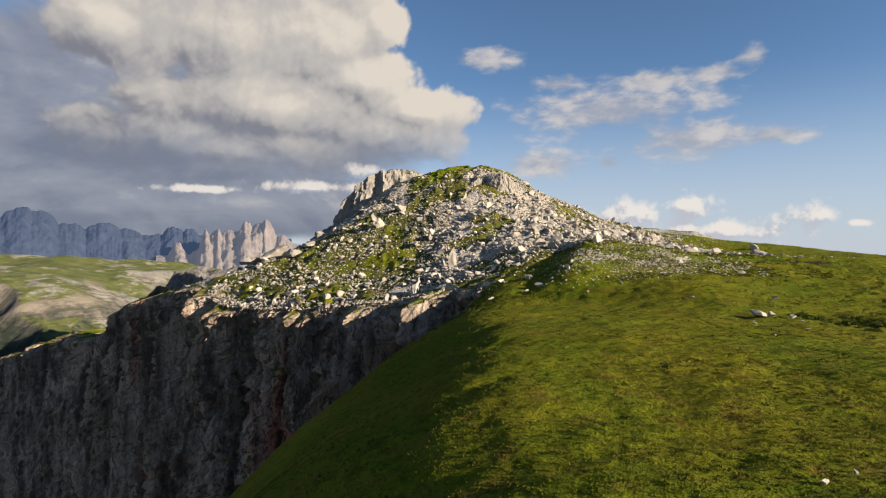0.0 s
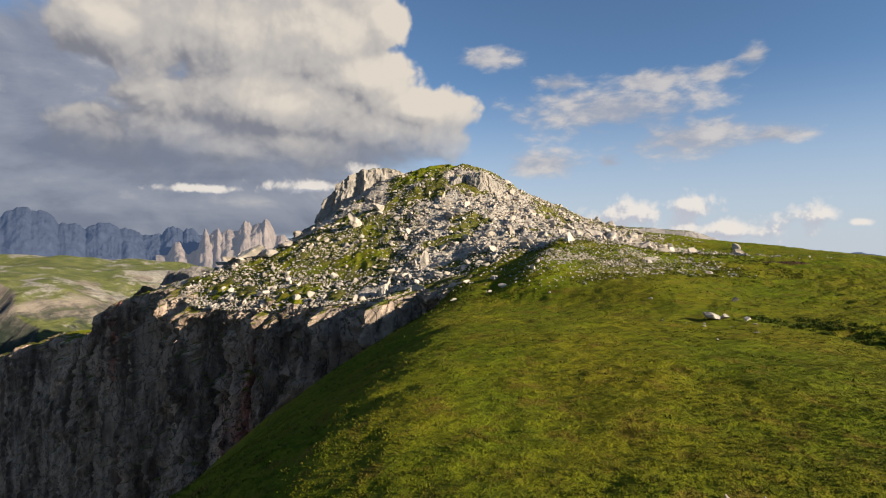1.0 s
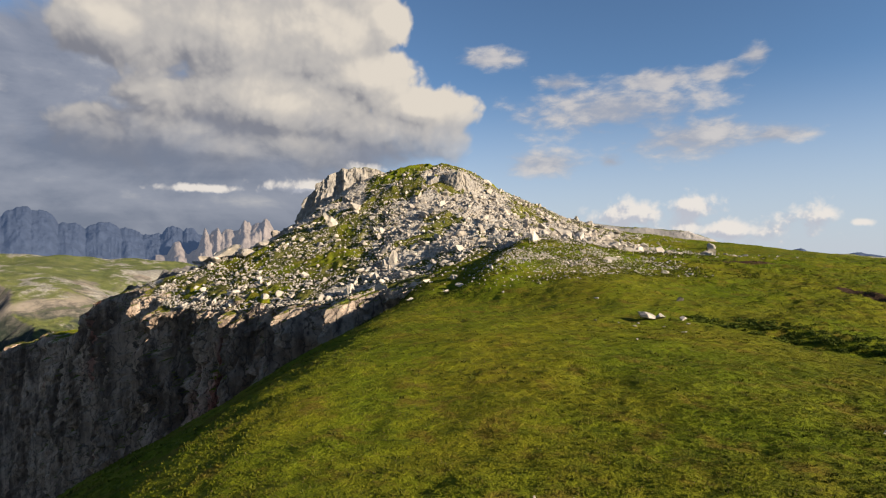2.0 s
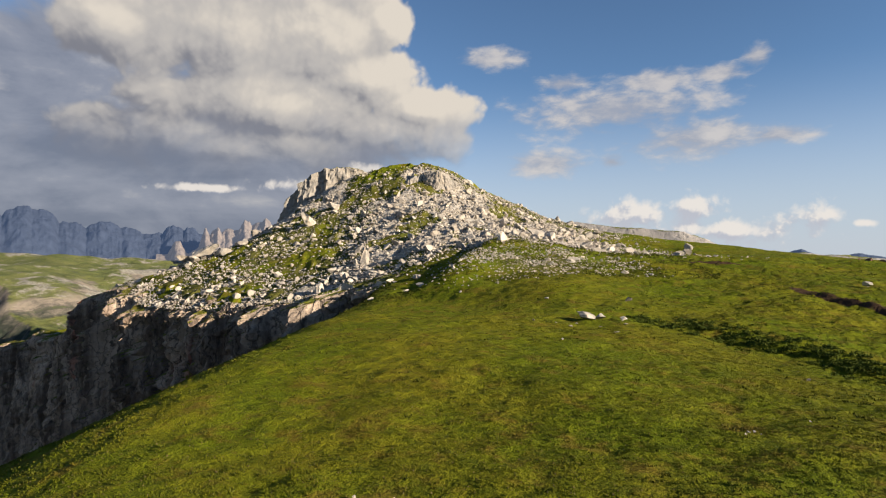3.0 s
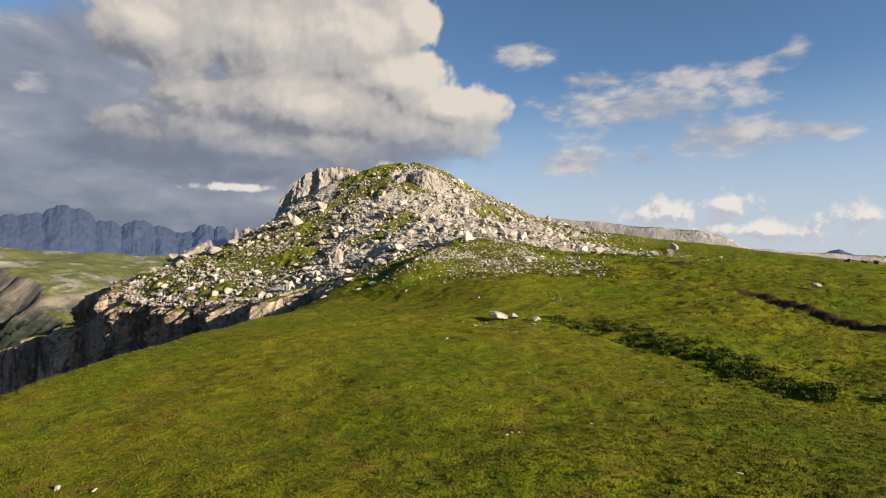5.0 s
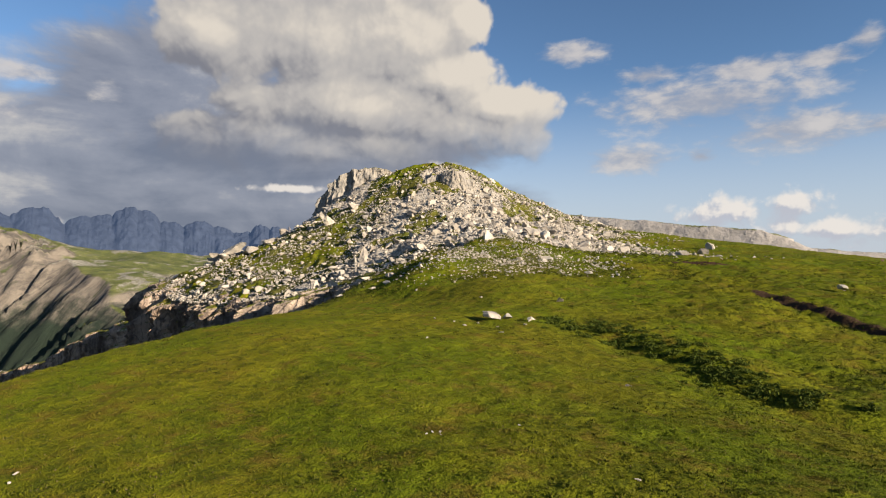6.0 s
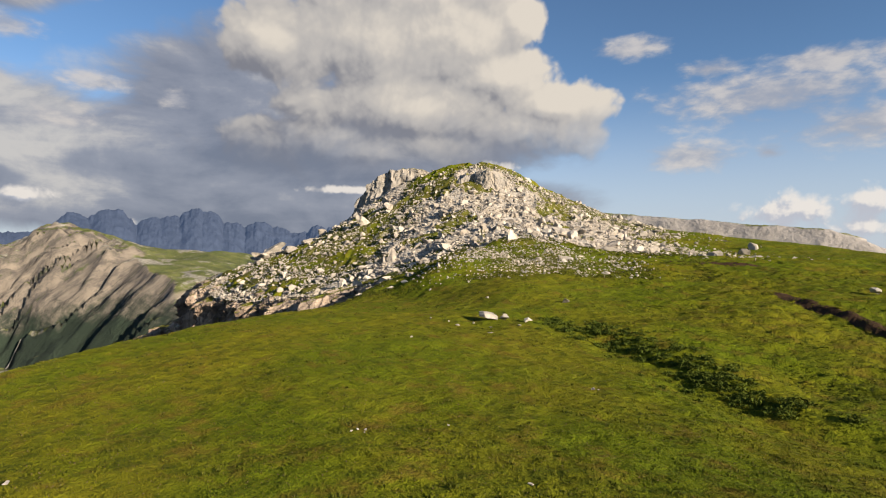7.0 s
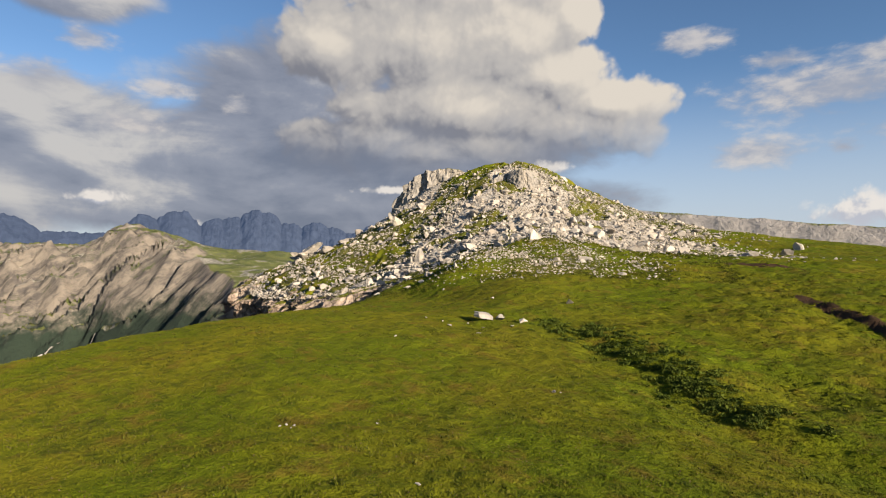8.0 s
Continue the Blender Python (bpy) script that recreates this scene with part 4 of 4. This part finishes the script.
rock("boulder", 12.2, 119.0, 2.6, "slabby grey boulder in the shaded hollow", 20, (1, 0.5, 0.5), 50)
rock("boulder", 9.3, 110.2, 2.6, "flat white stone at the meadow's edge", 21, (1, 0.5, 0.35), 10)
rock("boulder", 19.0, 110.5, 2.8, "flat grey stone at the meadow's edge", 22, (1, 0.6, 0.4), -10)
rock("boulder", 16.4, 109.8, 2.0, "grey stone at the meadow's edge", 23, (1, 0.6, 0.5), 30)
rock("boulder", 92.3, 95.4, 2.6, "whitish boulder above an eroded bank", 3, (1, 0.8, 0.8), 40)
rock("boulder", 50.3, 85.4, 1.7, "pale boulder at the foot of the knoll", 31, (1, 0.7, 0.6), 15)
rock("boulder", 38.9, 87.8, 1.5, "pale boulder at the foot of the knoll", 32, (1, 0.7, 0.55), -20)
rock("boulder", 57.0, 107.0, 2.2, "small pale boulder on the knoll's foot", 25, (1, 0.7, 0.6), 0)
for i, (x, y, s, turn) in enumerate([(-51.0, 192.5, 10.0, 15), (-58.0, 193.5, 12.0, -20), (-65.5, 197.0, 10.0, 35), (-70.0, 201.5, 7.5, -5), (-60.5, 192.0, 6.5, 60), (-46.5, 199.0, 7.0, 20)]):
    rock("boulder", x, y, s, "broad whitish rock slab on the brink", 126 + i, (1, 0.75, 0.55), turn, 12, "slabs on the brink", sink=0.2)
rock("boulder", 43.2, 74.3, 1.9, "whitish lump leaning on a larger boulder", 11, (1, 0.8, 0.8), 50)
rock("boulder", -46.0, 207.0, 9.0, "pale rock slab below the crag", 28, (1, 0.6, 0.6), 30)
rock("boulder", -14.5, 196.0, 8.0, "large pale angular block on the slope", 29, (1, 0.7, 0.7), 40)
rock("boulder", -22.0, 190.0, 7.5, "large pale tilted block on the slope", 30, (0.8, 0.7, 0.9), 70)
for i, (x, y, s) in enumerate([(40.4, 34.1, 0.36), (40.8, 34.3, 0.28), (40.1, 33.9, 0.22), (40.9, 33.8, 0.18), (45.1, 36.2, 0.26), (50.3, 29.3, 0.34), (17.8, 26.2, 0.55), (19.9, 27.1, 0.42), (21.6, 27.2, 0.42), (22.4, 26.0, 0.25), (28.2, 24.2, 0.45), (53.3, 49.2, 0.4), (53.7, 49.7, 0.26), (35.6, 60.2, 0.4), (34.5, 72.0, 0.4), (37.0, 71.0, 0.35), (39.8, 72.2, 0.4)]):
    rock("stone", x, y, s, "small white stone in the grass", 40 + i, (1, 0.8, 0.6), 33 * i, 9, "white stones in the meadow", 0.15)

# the larger boulders of the hill, one by one
big_proto = []
for i in range(18):
    me_ob = mesh_of("hill_boulder", rock_shape(rng, B2, 11, 0.08, 0.8), F2, BOULDER_MAT, smooth=False)
    big_proto.append(tagged(me_ob, "pale weathered limestone boulder on the rocky hillside", "boulder", "boulders on the hill"))
xs, ys = sow(rng, 4000, -70, 56, 132, 222, rock_chance)
xs, ys = xs[:270], ys[:270]
zs = footing(xs, ys)
for i, (x, y, z) in enumerate(zip(xs, ys, zs)):
    s = 0.75 + 0.4 * min(rng.pareto(2.2), 1.7)
    m = pose(x, y, z + 0.2 * s, rng.normal(0, 14), rng.normal(0, 14), rng.uniform(0, 360)) @ Matrix.Diagonal((s, s, s, 1))
    if i < len(big_proto):
        big_proto[i].matrix_basis = m
    else:
        ob = new("hill_boulder", big_proto[i % len(big_proto)].data)
        ob.matrix_basis = m
        tagged(ob, "pale weathered limestone boulder on the rocky hillside", "boulder", "boulders on the hill")


def outcrop(name, label, cx, cy, rx, ry, base, tops, turn=0.0, ribs=2.0, seed=0.0, mat=None, turf=False):
    """A standing crag: ribbed walls under a broken top; tops gives the top's height along its width."""
    th = np.linspace(0, 2 * np.pi, 200, endpoint=False)
    levels = np.concatenate([np.linspace(0, 1, 44), np.full(9, 1.0)])
    shrink = np.concatenate([np.ones(44), np.linspace(0.95, 0.02, 9)])
    T, L = np.meshgrid(th, levels)
    S = np.meshgrid(th, shrink)[1]
    c, s = np.cos(T), np.sin(T)
    edge = (np.abs(c) ** 3 + np.abs(s) ** 3) ** (-1 / 3)
    u, v = c * edge * S * rx, s * edge * S * ry
    top = np.interp(u, np.linspace(-rx, rx, len(tops)), tops)
    wall = base + L * (top - base)
    per = (rx + ry) / 2
    out = (1 - L) * 0.07 * (top - base) + ribs * (0.75 * ridged(T * per / 4.6 + seed, wall / 30, octaves=2) + 0.6 * fbm(T * per / 2.4 + seed, wall / 5, octaves=4, gain=0.65) + 0.45 * lattice(np.floor(T * per / 2.6 + 0.4 * fbm(T * per, wall / 5, octaves=2)).astype(np.int64), np.floor(wall / 4.5 + T).astype(np.int64), 5)) * np.where(S < 1, S, 1) * (1 - 0.4 * L)
    u, v = u + out * c * (S > 0.9), v + out * s * (S > 0.9)
    z = wall + (0.5 * fbm(u / 3 + seed, v / 3, octaves=3) + 0.8 * (1 - S)) * (L > 0.97)
    a = radians(turn)
    X, Y = cx + u * math.cos(a) - v * math.sin(a), cy + u * math.sin(a) + v * math.cos(a)
    rows, cols = X.shape
    i = np.arange(rows * cols).reshape(rows, cols)
    j = np.roll(i, -1, 1)
    f = np.stack([i[:-1], j[:-1], j[1:], i[1:]], -1).reshape(-1, 4)
    co = np.stack([X, Y, z], -1).reshape(-1, 3)
    ob = mesh_of(name, co, f, mat or CRAG_MAT, smooth=False)
    if turf:
        k = 47 * cols
        cap = mesh_of("turf_cap", co[k:] + np.array([0, 0, 0.22]), f[47 * cols:] - k, TURF_MAT, smooth=False)
        tagged(cap, "green turf growing over the rock's flat top")
        cap.parent = ob
    return tagged(ob, label, "crag")


outcrop("crag", "tall pale ribbed limestone crag on the hilltop", -25, 244, 20, 14, 12, (24, 31, 37, 40.5, 42.8, 43.6, 43.2, 42, 40), 0, 2.2, 1.0, None, True)
outcrop("crag", "low grey rock step beside the hilltop crag", -47, 239, 8, 9, 5, (14, 18, 21, 22), 0, 1.6, 7.0)
outcrop("crag", "pale upright rock face below the summit", 21.0, 204.5, 6.0, 4.0, 24, (34.5, 38.0, 37.5, 33.5), -15, 1.3, 3.0)
outcrop("crag", "pale upright rock face below the summit", 12.0, 205.5, 3.6, 3.6, 26, (33.5, 36.8, 36.0), 10, 1.2, 5.0)
outcrop("ledge", "sunlit tawny rock ledge on the brink", -39.5, 157, 5.2, 4.0, -20, (-5.0, -2.6, -1.9, -3.6), 25, 2.6, 9.0, CLIFF_MAT)
outcrop("ledge", "sunlit tawny rock ledge with a grassy top", -29.5, 149, 5.6, 3.8, -20, (-5.6, -3.2, -3.0, -4.8), 15, 2.4, 11.0, CLIFF_MAT, True)
outcrop("ledge", "sunlit tawny rock ledge on the brink", -22.0, 145.5, 3.8, 3.2, -20, (-5.2, -3.4, -5.0), 0, 2.0, 13.0, CLIFF_MAT)

outcrop("ledge", "sunlit tawny rock ledge with a grassy top across the gorge", -354, 560, 30, 13, -150, (-79, -74, -71.5, -72, -76), 28, 5.0, 17.0, CLIFF_MAT, True)

# ---- grass ----
def tufts(name, label, mat, rng, xs, ys, tall, wide, blades):
    """Tufts of leaning blades, one triangle a blade."""
    k = len(xs)
    zs = surface(xs, ys)
    size = rng.uniform(0.6, 1.25, k)
    a = rng.uniform(0, 2 * np.pi, (k, blades))
    r = rng.uniform(0.0, wide, (k, blades)) * size[:, None]
    bx, by = xs[:, None] + r * np.cos(a), ys[:, None] + r * np.sin(a)
    h = tall * size[:, None] * rng.uniform(0.5, 1.2, (k, blades))
    lean = rng.uniform(0.2, 0.9, (k, blades)) * h
    b = a + rng.normal(0, 0.7, (k, blades))
    tip = np.stack([bx + lean * np.cos(b), by + lean * np.sin(b), zs[:, None] + h], -1)
    side = rng.uniform(0, 2 * np.pi, (k, blades))
    w = 0.035 * rng.uniform(0.7, 1.5, (k, blades)) * (1 + tall)
    dx, dy = w * np.cos(side), w * np.sin(side)
    low = zs[:, None] - 0.03
    p = np.stack([bx + dx, by + dy, low + 0 * bx], -1)
    q = np.stack([bx - dx, by - dy, low + 0 * bx], -1)
    v = np.stack([p, q, tip], 2).reshape(-1, 3)
    return tagged(mesh_of(name, v, np.arange(len(v)).reshape(-1, 3), mat, smooth=False), label, "grass", kind="stuff")


def meadow_chance(x, y):
    thin = np.exp(-np.clip(np.hypot(x - 35, y) - 35, 0, None) / 38)
    return thin * (0.55 + 0.45 * np.clip(fbm(x / 1.7, y / 1.7, octaves=2) + 0.4, 0, 1)) * (surface(x, y) > -14)


xs, ys = sow(rng, 420000, -16, 105, 17, 108, meadow_chance)
tufts("meadow_grass", "short yellow-green alpine grass with rusty tips", GRASS_MAT, rng, xs[:90000], ys[:90000], 0.065, 0.2, 7)
# tussocks in dark blades, which carry their small shadows as colour
xs, ys = sow(rng, 30000, -10, 110, 18, 112, lambda x, y: np.where(fbm(x / 6, y / 2.5, octaves=3) > 0.3, 0.6, 0.03))
tufts("tussocks", "low tussocks scattered through the turf, dark olive with their shadow in the colour", TUSSOCK_MAT, rng, xs[:3600], ys[:3600], 0.14, 0.26, 9)


def shrubs(name, label, mat, rng, xs, ys, size):
    """Low mats of dwarf shrub: many small leaf clumps."""
    k, leaves = len(xs), 46
    zs = surface(xs, ys)
    s = size * rng.uniform(0.5, 1.3, k)
    d = rng.normal(size=(k, leaves, 3))
    d /= np.linalg.norm(d, axis=2)[..., None]
    d[..., 2] = np.abs(d[..., 2])
    r = rng.uniform(0.55, 1.05, (k, leaves))
    c = np.stack([xs, ys, zs], -1)[:, None, :] + d * (r * s[:, None])[..., None] * np.array([1, 1, 0.55])
    e1, e2 = rng.normal(size=(k, leaves, 3)), rng.normal(size=(k, leaves, 3))
    leaf = (0.17 * s)[:, None, None]
    v = np.stack([c + e1 * leaf, c + e2 * leaf, c - (e1 + e2) * leaf * 0.7], 2).reshape(-1, 3)
    return tagged(mesh_of(name, v, np.arange(len(v)).reshape(-1, 3), mat, smooth=False), label, "shrubs", kind="stuff")


def bank_chance(x, y):
    d, a = along(BANKS[0][0], x, y)
    return np.exp(-(((d + 0.6) / 2.4) ** 2)) * ramp(a, 14, 26) * (0.25 + 0.75 * (fbm(x / 4, y / 4, octaves=2) > -0.1))


xs, ys = sow(rng, 9000, 46, 80, 42, 90, bank_chance)
shrubs("dwarf_shrubs", "dark green dwarf shrubs along the grassy bank", SHRUB_MAT, rng, xs[:520], ys[:520], 0.38)


def hummocks(name, label, rng, xs, ys, size):
    """Rounded turf hummocks, longer across the slope than along it."""
    k = len(xs)
    s = size * rng.uniform(0.5, 1.4, k)
    wob = 1 + 0.16 * fbm(B2[:, 0] * 1.7, B2[:, 1] * 1.7, B2[:, 2] * 1.7 + 4, octaves=2)
    v = np.einsum("kij,nj->kni", np.repeat(np.eye(3)[None], k, 0), B2 * wob[:, None]) * s[:, None, None] * np.stack([rng.uniform(0.9, 1.9, k), rng.uniform(0.5, 0.9, k), rng.uniform(0.28, 0.5, k)], -1)[:, None, :]
    v += np.stack([xs, ys, surface(xs, ys)], -1)[:, None, :]
    f = (F2[None] + (np.arange(k) * len(B2))[:, None, None]).reshape(-1, 3)
    return tagged(mesh_of(name, v.reshape(-1, 3), f, TURF_MAT), label, "turf", kind="stuff")


def hummock_chance(x, y):
    rows = fbm(x / 9 + 0.1 * y, y / 3, octaves=3) > 0.32
    patch = np.exp(-(((x - 71) / 6) ** 2 + ((y - 57) / 6) ** 2)) * 0.9
    return np.clip(np.where(rows, 0.55, 0.015) * ramp(x, 50, 62) * ramp(y, 46, 62) + patch, 0, 1)


xs, ys = sow(rng, 12000, 46, 125, 42, 128, hummock_chance)
hummocks("turf_hummocks", "small grassy hummocks stepping across the slope", rng, xs[:1300], ys[:1300], 0.20)
xs, ys = sow(rng, 9000, -2, 75, 104, 150, lambda x, y: np.clip(0.9 - stoniness(x, y), 0, 1) * (fbm(x / 4, y / 3, octaves=2) > 0.0))
tufts("hill_tussocks", "dark olive tussocks among the stones of the knoll", TUSSOCK_MAT, rng, xs[:3600], ys[:3600], 0.32, 0.4, 9)


def shrub_shape(seed):
    """One low shrub: a few leaning stems and a ragged crown of leaves."""
    r = np.random.default_rng(seed)
    stems = []
    for _ in range(6):
        a, ln = r.uniform(0, 2 * np.pi), r.uniform(0.5, 0.9)
        tip = np.array([ln * 0.7 * np.cos(a), ln * 0.7 * np.sin(a), 0.4 * ln])
        for p in range(3):
            b, c = 2 * np.pi * p / 3, 2 * np.pi * (p + 1) / 3
            stems += [[0.03 * np.cos(b), 0.03 * np.sin(b), -0.1], [0.03 * np.cos(c), 0.03 * np.sin(c), -0.1], tip]
    d = r.normal(size=(170, 3))
    d /= np.linalg.norm(d, axis=1)[:, None]
    d[:, 2] = np.abs(d[:, 2])
    c = d * r.uniform(0.45, 1.0, 170)[:, None] * (1 + 0.25 * fbm(d[:, 0] * 2 + seed, d[:, 1] * 2, octaves=2))[:, None] * np.array([1, 0.8, 0.5])
    e1, e2 = 0.085 * r.normal(size=(170, 3)), 0.085 * r.normal(size=(170, 3))
    leaves = np.stack([c + e1, c + e2, c - 0.7 * (e1 + e2)], 1).reshape(-1, 3)
    return np.array(stems), leaves


def shrub(x, y, size, seed, label):
    base = new("dwarf_shrub")
    base.matrix_basis = pose(x, y, float(surface(np.array([x]), np.array([y]))[0]) + 0.02, 0, 0, 37 * seed) @ Matrix.Diagonal((size, size, size, 1))
    for name, v, mat in zip(("stems", "foliage"), shrub_shape(seed), (STEM_MAT, SHRUB_MAT)):
        mesh_of(name, v, np.arange(len(v)).reshape(-1, 3), mat, smooth=False).parent = base
    return tagged(base, label, "shrub", "shrubs on the bank")


shrub(50.9, 71.3, 1.05, 1, "rounded dark green dwarf shrub standing alone by the bank")
for i in range(26):
    t = (i + 0.5) / 26
    line = BANKS[0][0]
    k = 1.6 + t * 5.0
    j = int(k)
    (ax, ay), (bx, by) = line[j], line[j + 1]
    x, y = ax + (bx - ax) * (k - j), ay + (by - ay) * (k - j)
    shrub(x + rng.normal(0.2, 0.9), y + rng.normal(0, 0.9), rng.uniform(0.45, 0.95), 10 + i % 6, "dark green dwarf shrub on the shaded grassy bank")

# weathered brown outcrop in the far turf
for i, (x, y, s) in enumerate([(124.5, 137.5, 2.6), (128.5, 139.0, 3.4), (132.5, 140.0, 2.8), (121.5, 137.0, 1.7)]):
    r = rock("outcrop", x, y, s, "reddish brown weathered rock breaking through the turf", 70 + i, (1, 0.7, 0.62), 20 * i, 12, "brown rocks in the turf")
    r.data.materials[0] = BROWN_ROCK_MAT
